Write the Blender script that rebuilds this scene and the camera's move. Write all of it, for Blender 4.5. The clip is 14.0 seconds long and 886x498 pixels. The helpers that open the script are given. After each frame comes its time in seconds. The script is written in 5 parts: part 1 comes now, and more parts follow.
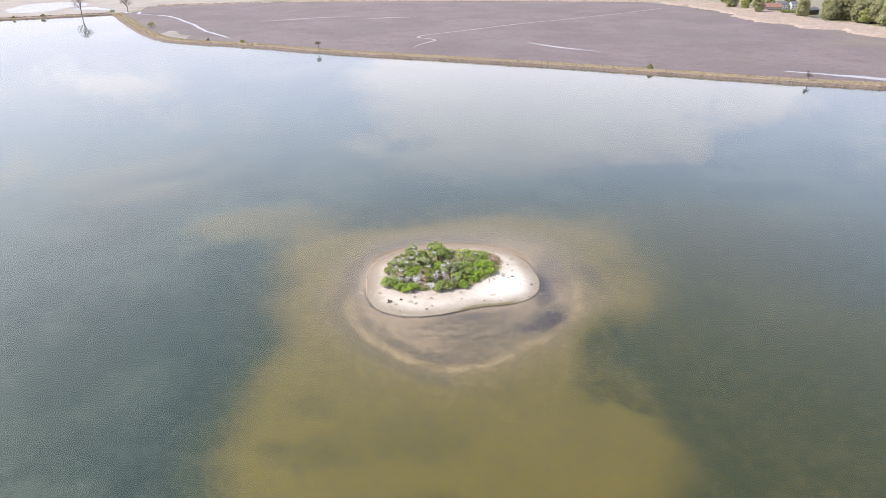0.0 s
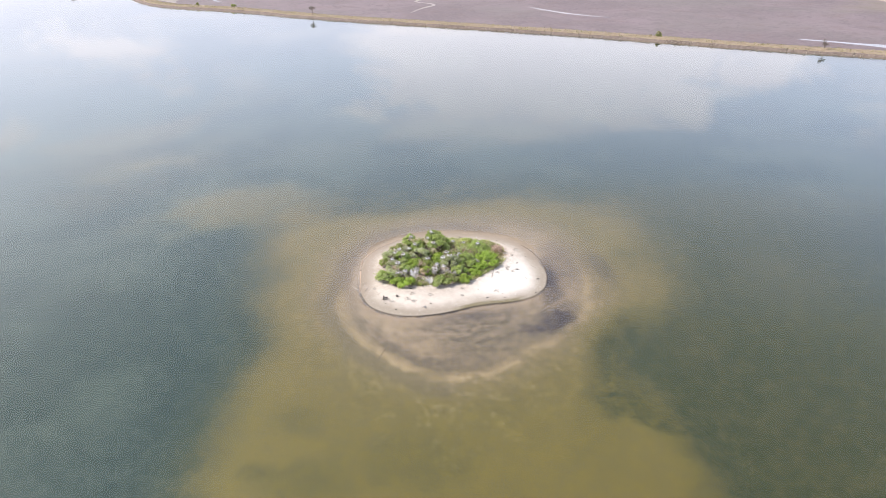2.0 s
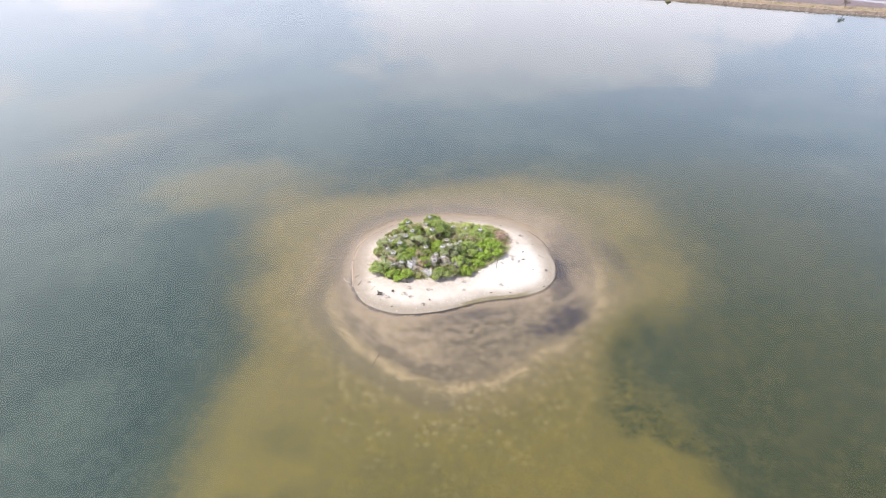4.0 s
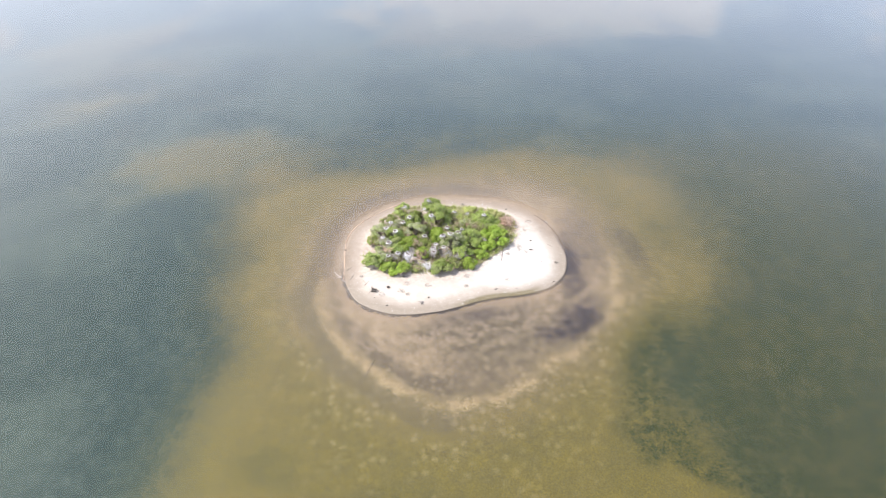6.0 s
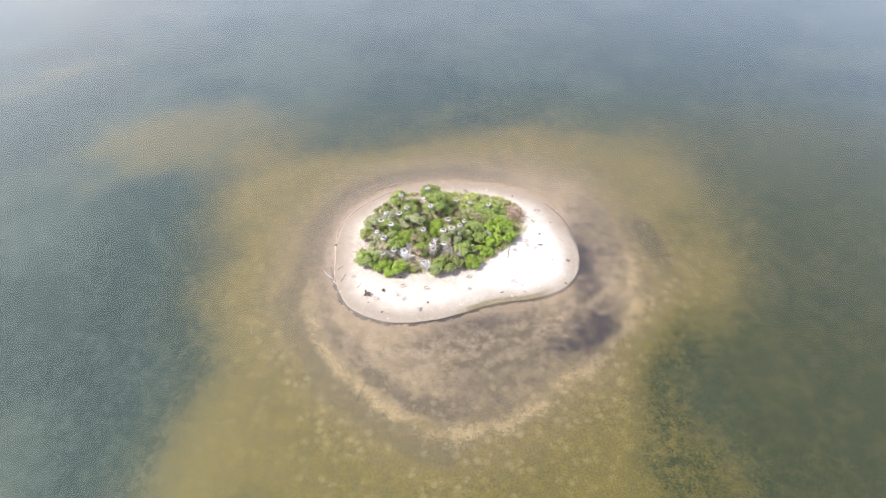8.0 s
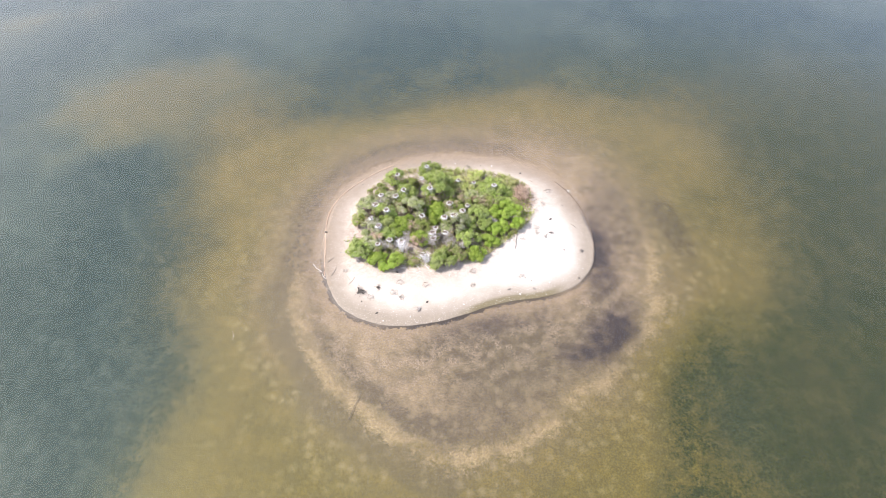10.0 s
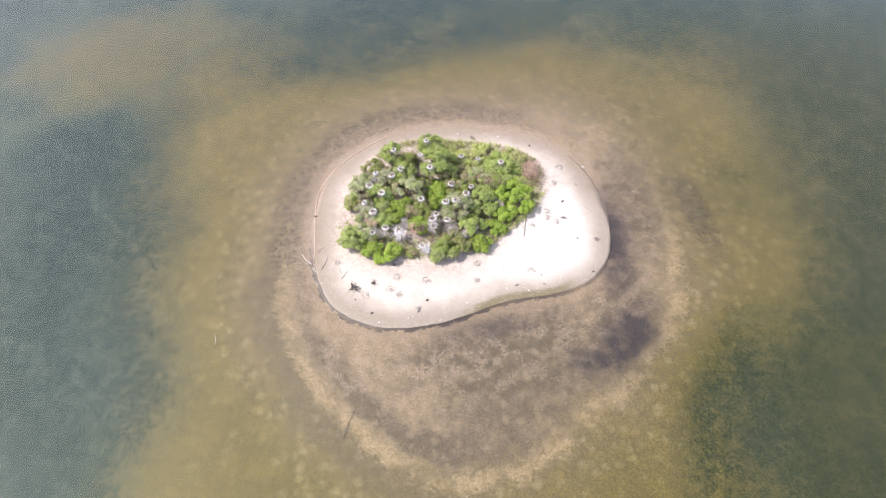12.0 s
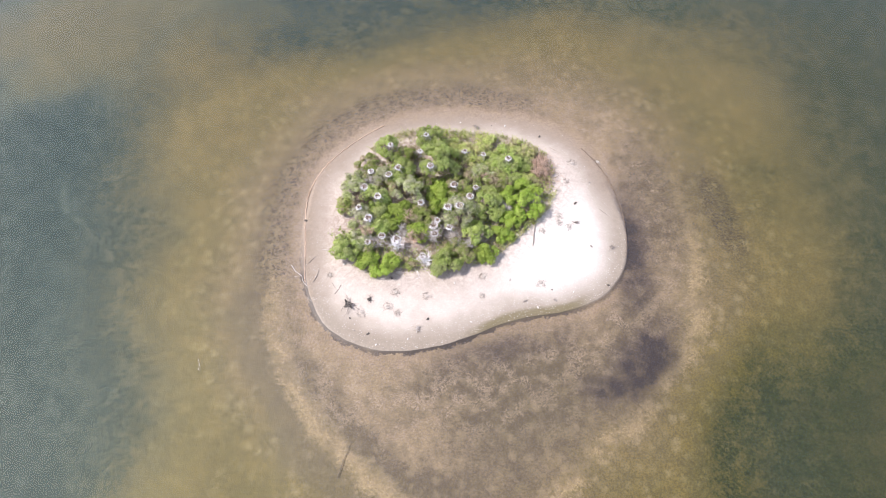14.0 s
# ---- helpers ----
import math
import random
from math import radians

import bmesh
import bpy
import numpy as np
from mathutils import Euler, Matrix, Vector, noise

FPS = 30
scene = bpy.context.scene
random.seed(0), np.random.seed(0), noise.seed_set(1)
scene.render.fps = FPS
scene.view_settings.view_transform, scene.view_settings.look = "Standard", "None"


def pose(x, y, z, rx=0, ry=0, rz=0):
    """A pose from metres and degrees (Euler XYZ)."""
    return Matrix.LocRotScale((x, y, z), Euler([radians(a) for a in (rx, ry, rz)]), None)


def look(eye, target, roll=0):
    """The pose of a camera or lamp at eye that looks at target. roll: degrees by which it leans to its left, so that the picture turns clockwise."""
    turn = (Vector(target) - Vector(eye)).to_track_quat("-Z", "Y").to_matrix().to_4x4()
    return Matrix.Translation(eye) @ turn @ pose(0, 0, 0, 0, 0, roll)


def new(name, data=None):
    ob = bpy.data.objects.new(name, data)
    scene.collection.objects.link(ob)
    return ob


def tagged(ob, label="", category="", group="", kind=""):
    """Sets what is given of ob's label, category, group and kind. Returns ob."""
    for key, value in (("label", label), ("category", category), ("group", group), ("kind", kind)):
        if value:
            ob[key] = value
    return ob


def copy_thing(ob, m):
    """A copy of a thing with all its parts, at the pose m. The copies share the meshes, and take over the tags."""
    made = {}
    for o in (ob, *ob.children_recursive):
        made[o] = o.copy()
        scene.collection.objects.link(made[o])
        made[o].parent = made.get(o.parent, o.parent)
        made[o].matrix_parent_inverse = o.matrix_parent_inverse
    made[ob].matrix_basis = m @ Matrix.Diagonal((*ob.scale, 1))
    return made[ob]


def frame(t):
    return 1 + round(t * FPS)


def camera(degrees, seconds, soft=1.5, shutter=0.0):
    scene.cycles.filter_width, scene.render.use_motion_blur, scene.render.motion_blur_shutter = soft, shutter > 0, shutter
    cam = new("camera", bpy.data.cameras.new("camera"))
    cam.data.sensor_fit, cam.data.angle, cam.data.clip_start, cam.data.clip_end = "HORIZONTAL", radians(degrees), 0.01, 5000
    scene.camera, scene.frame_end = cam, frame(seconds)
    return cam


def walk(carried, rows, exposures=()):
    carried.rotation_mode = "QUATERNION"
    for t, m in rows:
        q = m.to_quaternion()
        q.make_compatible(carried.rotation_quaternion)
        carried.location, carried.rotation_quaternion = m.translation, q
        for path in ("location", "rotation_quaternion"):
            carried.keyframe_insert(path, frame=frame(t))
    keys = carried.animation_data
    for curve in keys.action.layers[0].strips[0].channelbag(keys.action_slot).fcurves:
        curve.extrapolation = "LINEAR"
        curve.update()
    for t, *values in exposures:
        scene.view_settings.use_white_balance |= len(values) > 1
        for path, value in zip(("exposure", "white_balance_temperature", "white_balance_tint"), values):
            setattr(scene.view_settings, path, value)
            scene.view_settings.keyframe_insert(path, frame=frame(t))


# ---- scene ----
cam = camera(70.0, 14.0, soft=0.7)


def shot(x, y, z, yaw, pitch, roll):
    return pose(x, y, z, 90 + pitch, 0, yaw) @ pose(0, 0, 0, 0, 0, -roll)


FLIGHT = [
    (0.0, -5.77, -137.06, 79.52, -0.28, -25.24, 0.39),
    (0.5, -5.8, -133.68, 79.53, -0.31, -26.08, 0.37),
    (1.0, -5.84, -130.25, 79.52, -0.34, -26.8, 0.34),
    (1.5, -5.87, -126.76, 79.51, -0.37, -27.49, 0.32),
    (2.0, -5.9, -123.22, 79.49, -0.39, -28.22, 0.29),
    (2.5, -5.93, -119.63, 79.47, -0.42, -29.04, 0.27),
    (3.0, -5.96, -116.01, 79.43, -0.45, -29.94, 0.24),
    (3.5, -5.99, -112.35, 79.39, -0.48, -30.92, 0.22),
    (4.0, -6.02, -108.65, 79.34, -0.51, -31.96, 0.19),
    (4.5, -6.05, -104.94, 79.29, -0.54, -33.03, 0.17),
    (5.0, -6.09, -101.2, 79.22, -0.57, -34.11, 0.15),
    (5.5, -6.12, -97.45, 79.15, -0.6, -35.2, 0.12),
    (6.0, -6.15, -93.7, 79.08, -0.63, -36.28, 0.1),
    (6.5, -6.18, -89.94, 78.99, -0.66, -37.36, 0.07),
    (7.0, -6.21, -86.18, 78.9, -0.69, -38.46, 0.05),
    (7.5, -6.24, -82.43, 78.8, -0.72, -39.6, 0.02),
    (8.0, -6.26, -78.69, 78.69, -0.74, -40.81, -0.0),
    (8.5, -6.29, -74.97, 78.57, -0.77, -42.12, -0.03),
    (9.0, -6.32, -71.27, 78.45, -0.8, -43.54, -0.05),
    (9.5, -6.35, -67.6, 78.32, -0.83, -45.09, -0.08),
    (10.0, -6.38, -63.97, 78.18, -0.86, -46.75, -0.1),
    (10.5, -6.41, -60.37, 78.04, -0.89, -48.5, -0.13),
    (11.0, -6.44, -56.82, 77.89, -0.92, -50.27, -0.15),
    (11.5, -6.47, -53.32, 77.73, -0.95, -52.02, -0.17),
    (12.0, -6.49, -49.87, 77.56, -0.98, -53.66, -0.2),
    (12.5, -6.52, -46.48, 77.39, -1.01, -55.16, -0.22),
    (13.0, -6.55, -43.16, 77.21, -1.04, -56.51, -0.25),
    (13.5, -6.58, -39.91, 77.02, -1.07, -57.82, -0.27),
    (14.0, -6.61, -36.74, 76.82, -1.09, -59.36, -0.3),
]
EXPOSURES = [(0.0, 0.0, 6450, 12), (3.0, 0.12, 6420, 12.5), (6.5, 0.31, 6380, 13.5), (8.0, 0.33, 6380, 14), (11.0, 0.3, 6400, 17), (14.0, 0.09, 6300, 19)]
walk(cam, [(t, shot(*v)) for t, *v in FLIGHT], EXPOSURES)

# ---- sky and sun ----
SUN_DIR = Vector((-0.92, 0.12, 1.0)).normalized()


class Nodes:
    """Short hand for building node trees."""

    def __init__(self, tree):
        self.tree = tree
        tree.nodes.clear()

    def add(self, kind, ins=None):
        n = self.tree.nodes.new(kind)
        for k, v in (ins or {}).items():
            self.put(n.inputs[k], v)
        return n

    def put(self, socket, v):
        if isinstance(v, bpy.types.NodeSocket):
            self.tree.links.new(v, socket)
        else:
            socket.default_value = v

    def math(self, op, a, b=0.0, c=0.0, clamp=False):
        n = self.add("ShaderNodeMath")
        n.operation, n.use_clamp = op, clamp
        for s, v in zip(n.inputs, (a, b, c)):
            self.put(s, v)
        return n.outputs[0]

    def mix(self, f, a, b, blend="MIX"):
        n = self.add("ShaderNodeMix")
        n.data_type, n.blend_type = "RGBA", blend
        self.put(n.inputs["Factor"], f)
        self.put(n.inputs["A"], a if isinstance(a, bpy.types.NodeSocket) else (*a, 1))
        self.put(n.inputs["B"], b if isinstance(b, bpy.types.NodeSocket) else (*b, 1))
        return n.outputs["Result"]

    def ramp(self, v, lo, hi, a=0.0, b=1.0):
        n = self.add("ShaderNodeMapRange")
        n.interpolation_type = "SMOOTHSTEP"
        for k, s in zip(("Value", "From Min", "From Max", "To Min", "To Max"), (v, lo, hi, a, b)):
            self.put(n.inputs[k], s)
        return n.outputs[0]

    def noise(self, vec, scale, detail=4.0, rough=0.55, distort=0.0):
        n = self.add("ShaderNodeTexNoise", {"Scale": scale, "Detail": detail, "Roughness": rough, "Distortion": distort})
        if vec is not None:
            self.put(n.inputs["Vector"], vec)
        return n.outputs["Fac"]

    def attr(self, name):
        n = self.add("ShaderNodeAttribute")
        n.attribute_name = name
        return n.outputs["Fac"]


world = bpy.data.worlds.new("hazy_sky")
scene.world = world
world.use_nodes = True
w = Nodes(world.node_tree)
sky = w.add("ShaderNodeTexSky")
sky.sky_type, sky.sun_disc = "NISHITA", False
sky.sun_elevation, sky.sun_rotation = math.asin(SUN_DIR.z), math.atan2(SUN_DIR.x, SUN_DIR.y)
sky.air_density, sky.dust_density, sky.ozone_density = 1.2, 2.5, 1.5
ray = w.add("ShaderNodeTexCoord").outputs["Generated"]
sep = w.add("ShaderNodeSeparateXYZ", {0: ray})
azim = w.math("ARCTAN2", sep.outputs[0], sep.outputs[1])
elev = w.math("ARCSINE", sep.outputs[2])


def cloud_bank(az, el, wide, high):
    """A soft bump in the sky round an azimuth and elevation, in degrees."""
    a = w.math("DIVIDE", w.math("SUBTRACT", azim, radians(az)), radians(wide))
    e = w.math("DIVIDE", w.math("SUBTRACT", elev, radians(el)), radians(high))
    r2 = w.math("ADD", w.math("MULTIPLY", a, a), w.math("MULTIPLY", e, e))
    return w.math("EXPONENT", w.math("MULTIPLY", r2, -1.0))


stretch = w.add("ShaderNodeMapping", {"Vector": ray, "Scale": (1, 1, 2.2)}).outputs[0]
puff = w.noise(stretch, 7.0, 9, 0.60, 0.35)
wisp = w.noise(w.add("ShaderNodeMapping", {"Vector": ray, "Rotation": (0, 0.5, 0.3), "Scale": (1, 1, 3.4)}).outputs[0], 3.4, 7, 0.62, 0.9)
banks = w.math("MAXIMUM", cloud_bank(9, 10.6, 21, 6.8), w.math("MULTIPLY", cloud_bank(-27, 10.5, 9, 4.5), 0.56))
banks = w.math("MAXIMUM", banks, w.math("MULTIPLY", cloud_bank(150, 20, 50, 9), 0.8))
banks = w.math("MAXIMUM", banks, w.math("MULTIPLY", cloud_bank(31, 5, 13, 5), 0.55))
banks = w.math("MAXIMUM", banks, w.math("MULTIPLY", cloud_bank(-34, 14.8, 4, 2.4), 0.62))
banks = w.math("MAXIMUM", banks, w.math("MULTIPLY", cloud_bank(36, 14.3, 4, 2.8), 0.62))
cloud = w.ramp(w.math("ADD", w.math("MULTIPLY", w.math("SUBTRACT", puff, 0.5), 1.45), banks), 0.36, 0.62)
veil = w.math("MAXIMUM", cloud_bank(5, 17.4, 13, 2.6), w.math("MULTIPLY", cloud_bank(-29, 19, 11, 5), 0.85))
veil = w.math("MULTIPLY", w.ramp(w.math("ADD", w.math("MULTIPLY", w.math("SUBTRACT", wisp, 0.5), 2.2), veil), 0.30, 0.75), 0.72)
thin = w.math("MULTIPLY", w.math("MULTIPLY", w.ramp(wisp, 0.45, 0.72), 0.40), w.ramp(elev, radians(50), radians(28)))
cover = w.math("MAXIMUM", w.math("MAXIMUM", cloud, veil), thin)
haze = w.ramp(elev, radians(58), radians(10))
tint = w.mix(w.math("MULTIPLY", haze, 0.85), sky.outputs[0], (11.9, 13.5, 17.2))
low = w.ramp(elev, radians(15), radians(2))
tint = w.mix(w.math("MULTIPLY", low, 0.85), tint, (10.9, 10.5, 11.9))
glow = w.math("MAXIMUM", w.math("MULTIPLY", cloud_bank(-83, 45, 34, 26), 0.06), w.math("MULTIPLY", cloud_bank(-62, 27, 42, 17), 0.72))
tint = w.mix(w.math("MULTIPLY", glow, 0.75), tint, (27.0, 26.5, 27.0))
tint = w.mix(w.math("MULTIPLY", cover, 0.66), tint, (17.4, 16.4, 17.2))
back = w.add("ShaderNodeBackground", {"Color": tint, "Strength": 0.11})
w.add("ShaderNodeOutputWorld", {"Surface": back.outputs[0]})

sun = new("sun", bpy.data.lights.new("sun", "SUN"))
sun.data.energy, sun.data.angle, sun.data.color = 4.6, radians(0.8), (1.0, 0.955, 0.89)
sun.matrix_world = look(SUN_DIR * 300, (0, 0, 0))

# ---- plan ----


def outline(base, waves):
    """A closed shoreline: its radius by the angle round its centre."""
    def radius(a):
        return base + sum(c * np.cos((k + 1) * a) + s * np.sin((k + 1) * a) for k, (c, s) in enumerate(waves))
    return radius


BEACH_C, BEACH_R = (-3, 13), outline(21.9, [(-.4, 1.06), (2.01, 1.07), (.91, -.52), (-.67, -.52), (-.09, -.12), (-.19, -.17)])
RING_C, RING_R = (0, 6), outline(32.09, [(-.52, 2.56), (-1.82, .91), (.57, 1.16), (-.21, -.49), (-.25, -.91)])
SHELF_C, SHELF_R = (0, 5), outline(57.41, [(-2.03, -7.57), (-11.18, 3.38), (2.02, 11.39), (-.09, .04), (2.29, .97), (1.55, -.9), (.03, -2.73)])
THICKET_C, THICKET_R = (-5, 16), outline(14.15, [(-.92, 1.74), (1.54, 1.51), (.32, .07), (-.33, .9), (.05, -.07)])
BED_OPEN = -1.8


def inside(x, y, centre, radius):
    """Metres from the shoreline, positive inside (along the radius)."""
    dx, dy = x - centre[0], y - centre[1]
    return radius(np.arctan2(dy, dx)) - np.hypot(dx, dy)


def step(v, lo, hi):
    k = np.clip((v - lo) / (hi - lo), 0, 1)
    return k * k * (3 - 2 * k)


LATTICE = np.random.RandomState(5).rand(256, 256)


def wave_noise(x, y, size):
    """Smooth value noise from 0 to 1."""
    u, v = np.asarray(x) / size + 1000.3, np.asarray(y) / size + 1000.7
    i, j = np.floor(u).astype(int), np.floor(v).astype(int)
    a, b = u - i, v - j
    a, b = a * a * (3 - 2 * a), b * b * (3 - 2 * b)
    g = lambda p, q: LATTICE[p % 256, q % 256]
    return (g(i, j) * (1 - a) + g(i + 1, j) * a) * (1 - b) + (g(i, j + 1) * (1 - a) + g(i + 1, j + 1) * a) * b


def fbm(x, y, size, octaves=4):
    total, amp, norm = 0, 1.0, 0
    for k in range(octaves):
        total, norm, amp = total + amp * wave_noise(x + 17 * k, y - 31 * k, size / 2 ** k), norm + amp, amp * 0.55
    return total / norm


# the dike's line, from the east to the west, and the western dike that meets it
DIKE = [(430, 188), (345, 232), (273, 268), (222, 286), (160, 319), (88, 354), (5, 392), (-108, 438), (-187, 488), (-264, 514), (-312, 570), (-384, 692), (-466, 832)]
DIKE_WEST = [(-466, 832), (-525, 793), (-581, 760), (-760, 655), (-1000, 520)]
_line = sorted(DIKE + DIKE_WEST[1:] + [(1500, -360), (-2500, -300)])
LINE_X, LINE_Y = np.array([p[0] for p in _line], float), np.array([p[1] for p in _line], float)


def bump(x, y, cx, cy, rx, ry, turn=0.0):
    c, s = math.cos(radians(turn)), math.sin(radians(turn))
    u, v = ((x - cx) * c + (y - cy) * s) / rx, (-(x - cx) * s + (y - cy) * c) / ry
    return np.exp(-(u * u + v * v))


def plan_at(x, y):
    """Height of the ground and what lies on it, at x, y: dictionary of arrays."""
    x, y = np.asarray(x, float), np.asarray(y, float)
    wob = fbm(x, y, 9, 4) - 0.5
    fine = fbm(x + 300, y, 2.2, 3) - 0.5
    b = inside(x, y, BEACH_C, BEACH_R) + 0.5 * wob + 0.25 * fine
    r = inside(x, y, RING_C, RING_R) + 4.0 * wob
    s = inside(x, y, SHELF_C, SHELF_R) + 16.0 * (fbm(x, y - 200, 26, 5) - 0.5)
    z = BED_OPEN + 0.25 * (fbm(x, y, 40, 3) - 0.5)
    bank = np.maximum(bump(x, y, -66, 56, 30, 19, 20), 0.5 * bump(x, y, -106, 92, 40, 13, 35)) * (0.55 + 0.9 * fbm(x - 40, y + 15, 11, 4))
    z = z + 0.7 * step(bank + 0.4 * wob, 0.0, 1.0)
    z = z + 1.0 * step(x + 10 * wob, 22, 48) * step(x, 190, 110) * step(y, 88, 42)
    z = z + (-0.5 - z) * step(s, -16, 12)
    z = z + (-0.16 - z) * step(r, -12, 0)
    z = z + (-0.05 - z) * step(r, -0.5, 3.5)
    north = step(y, 14, 30)
    z = z + 0.11 * step(b, -5.0, 1.0) * north
    z = z + step(b, -0.05, 0.30) * (0.22 - 0.22 * north) + 0.62 * step(b, 0.2, 9) + 0.05 * fine * step(b, 0, 2)
    land = y - np.interp(x, LINE_X, LINE_Y)
    z = z + (0.05 - z) * step(land, -8, 6)
    mud = np.maximum.reduce([1.6 * bump(x, y, 19.6, -8.4, 3.0, 5.4, -38), 1.1 * bump(x, y, 15.5, -11.5, 4.0, 2.2, 10), 2.0 * bump(x, y, 20.2, 8.6, 2.9, 7.4, 2), 0.55 * bump(x, y, 3, -6, 9, 2.0, 12)])
    mud = np.clip(mud * (0.35 + 1.4 * fbm(x, y + 70, 4, 4)), 0, 1)
    return {"z": z, "beach": b, "ring": r, "shelf": s, "land": land, "mud": mud, "wob": wob, "bank": bank}


def grid_lines(lo, hi, tiers, growth, cap):
    """Coordinates in tiers (reach, gap) round the middle, ever wider outside."""
    half, p = [0.0], 0.0
    for reach, gap in tiers:
        while p < reach:
            p += gap
            half.append(p)
    gap = tiers[-1][1]
    while p < hi:
        gap = min(gap * growth, cap)
        p += gap
        half.append(p)
    return np.array([-v for v in half[:0:-1]] + half)


def sheet(name, xs, ys, height, fields, mat):
    gx, gy = np.meshgrid(xs, ys)
    x, y = gx.ravel(), gy.ravel()
    nx, ny = len(xs), len(ys)
    i = (np.arange(ny - 1)[:, None] * nx + np.arange(nx - 1)[None]).ravel()
    me = bpy.data.meshes.new(name)
    me.from_pydata(np.stack([x, y, height(x, y)], 1), [], np.stack([i, i + 1, i + nx + 1, i + nx], 1))
    for key, v in fields(x, y).items():
        me.attributes.new(key, "FLOAT", "POINT").data.foreach_set("value", np.asarray(v, np.float32))
    me.shade_smooth()
    me.materials.append(mat)
    return new(name, me)


def material(name):
    m = bpy.data.materials.new(name)
    m.use_nodes = True
    n = Nodes(m.node_tree)
    n.pos = n.add("ShaderNodeNewGeometry").outputs["Position"]
    return m, n


def finish(n, colour, rough=0.8, bump=None, strength=0.3, distance=0.05, **more):
    ins = {"Base Color": colour if isinstance(colour, bpy.types.NodeSocket) else (*colour, 1), "Roughness": rough}
    ins.update({k.replace("_", " "): v for k, v in more.items()})
    if bump is not None:
        ins["Normal"] = n.add("ShaderNodeBump", {"Height": bump, "Strength": strength, "Distance": distance}).outputs[0]
    bs = n.add("ShaderNodeBsdfPrincipled", ins)
    n.add("ShaderNodeOutputMaterial", {"Surface": bs.outputs[0]})
    return bs


# ---- materials ----
def ground_material():
    m, n = material("lakebed_and_sand")
    beach, ring, weed, mud, land = (n.attr(k) for k in ("beach", "ring", "weed", "mud", "landward"))
    p = n.pos
    big, mid, small = n.noise(p, 0.09, 4), n.noise(p, 0.75, 5, 0.6), n.noise(p, 2.8, 5, 0.85)
    grit = n.ramp(small, 0.3, 0.7)
    bent = n.add("ShaderNodeVectorMath", {0: p, 1: n.add("ShaderNodeTexNoise", {"Vector": p, "Scale": 0.8, "Detail": 3.0}).outputs["Color"]}).outputs[0]
    cells = n.add("ShaderNodeTexVoronoi", {"Vector": bent, "Scale": 0.66, "Randomness": 1.0})
    lot = n.add("ShaderNodeSeparateColor", {0: cells.outputs["Color"]}).outputs[0]
    scrape = n.math("MULTIPLY", n.ramp(cells.outputs["Distance"], 0.58, 0.08), n.ramp(lot, -0.1, 1.0))
    worm = n.math("ABSOLUTE", n.math("SUBTRACT", n.noise(p, 1.0, 3, 0.6, 2.6), 0.5))
    worm = n.math("MULTIPLY", n.ramp(worm, 0.070, 0.015), n.ramp(n.noise(p, 0.5, 3), 0.40, 0.60))
    blot = n.ramp(n.noise(p, 0.55, 3, 0.5), 0.36, 0.64)
    torn = n.ramp(n.noise(p, 1.5, 6, 0.8, 1.2), 0.40, 0.62)
    patch = n.ramp(n.noise(p, 0.33, 4, 0.6), 0.34, 0.66)
    curl = n.ramp(n.noise(p, 1.9, 5, 0.75, 3.2), 0.43, 0.57)
    south, lush = n.attr("warm"), n.attr("lush")
    near = n.ramp(ring, -32, -4, 0.06, 0.82)
    # sandy shallows with pale scrapes
    shallow = n.mix(big, n.mix(south, (0.170, 0.126, 0.066), (0.138, 0.108, 0.024)), n.mix(south, (0.222, 0.166, 0.088), (0.194, 0.149, 0.037)))
    shallow = n.mix(n.math("MULTIPLY", grit, 0.35), shallow, (0.095, 0.080, 0.038))
    shallow = n.mix(n.math("MULTIPLY", blot, n.math("MULTIPLY", near, 0.42)), shallow, (0.098, 0.082, 0.046))
    shallow = n.mix(n.math("MULTIPLY", patch, 0.35), shallow, (0.105, 0.090, 0.046))
    shallow = n.mix(n.math("MULTIPLY", scrape, n.math("MULTIPLY", near, 0.75)), shallow, (0.262, 0.210, 0.122))
    shallow = n.mix(n.math("MULTIPLY", n.ramp(n.attr("tone"), 0.55, 1.0), n.ramp(ring, -9, -3, 0.0, 0.38)), shallow, (0.092, 0.076, 0.046))
    deep = n.ramp(n.attr("shelf"), 6, -14)
    shallow = n.mix(n.math("MULTIPLY", deep, 0.8), shallow, n.mix(n.math("MULTIPLY_ADD", blot, 0.4, n.math("MULTIPLY", patch, 0.6)), n.mix(lush, (0.068, 0.090, 0.093), (0.082, 0.072, 0.034)), n.mix(lush, (0.024, 0.047, 0.051), (0.034, 0.034, 0.016))))
    shallow = n.mix(n.math("MULTIPLY", n.attr("scar"), 0.35), shallow, (0.17, 0.17, 0.125))
    # the flat inside the rim
    tone = n.attr("tone")
    mixed = n.math("MULTIPLY_ADD", n.math("SUBTRACT", torn, 0.5), 0.34, n.math("MULTIPLY_ADD", n.math("SUBTRACT", curl, 0.5), 0.30, tone), clamp=True)
    flat = n.mix(mixed, (0.265, 0.204, 0.126), (0.092, 0.072, 0.045))
    flat = n.mix(n.math("MULTIPLY", n.attr("olive"), 0.75), flat, n.mix(blot, (0.140, 0.114, 0.066), (0.088, 0.073, 0.043)))
    flat = n.mix(n.math("MULTIPLY", blot, 0.35), flat, (0.095, 0.074, 0.050))
    flat = n.mix(n.math("MULTIPLY", scrape, 0.6), flat, n.mix(tone, (0.300, 0.236, 0.155), (0.225, 0.178, 0.115)))
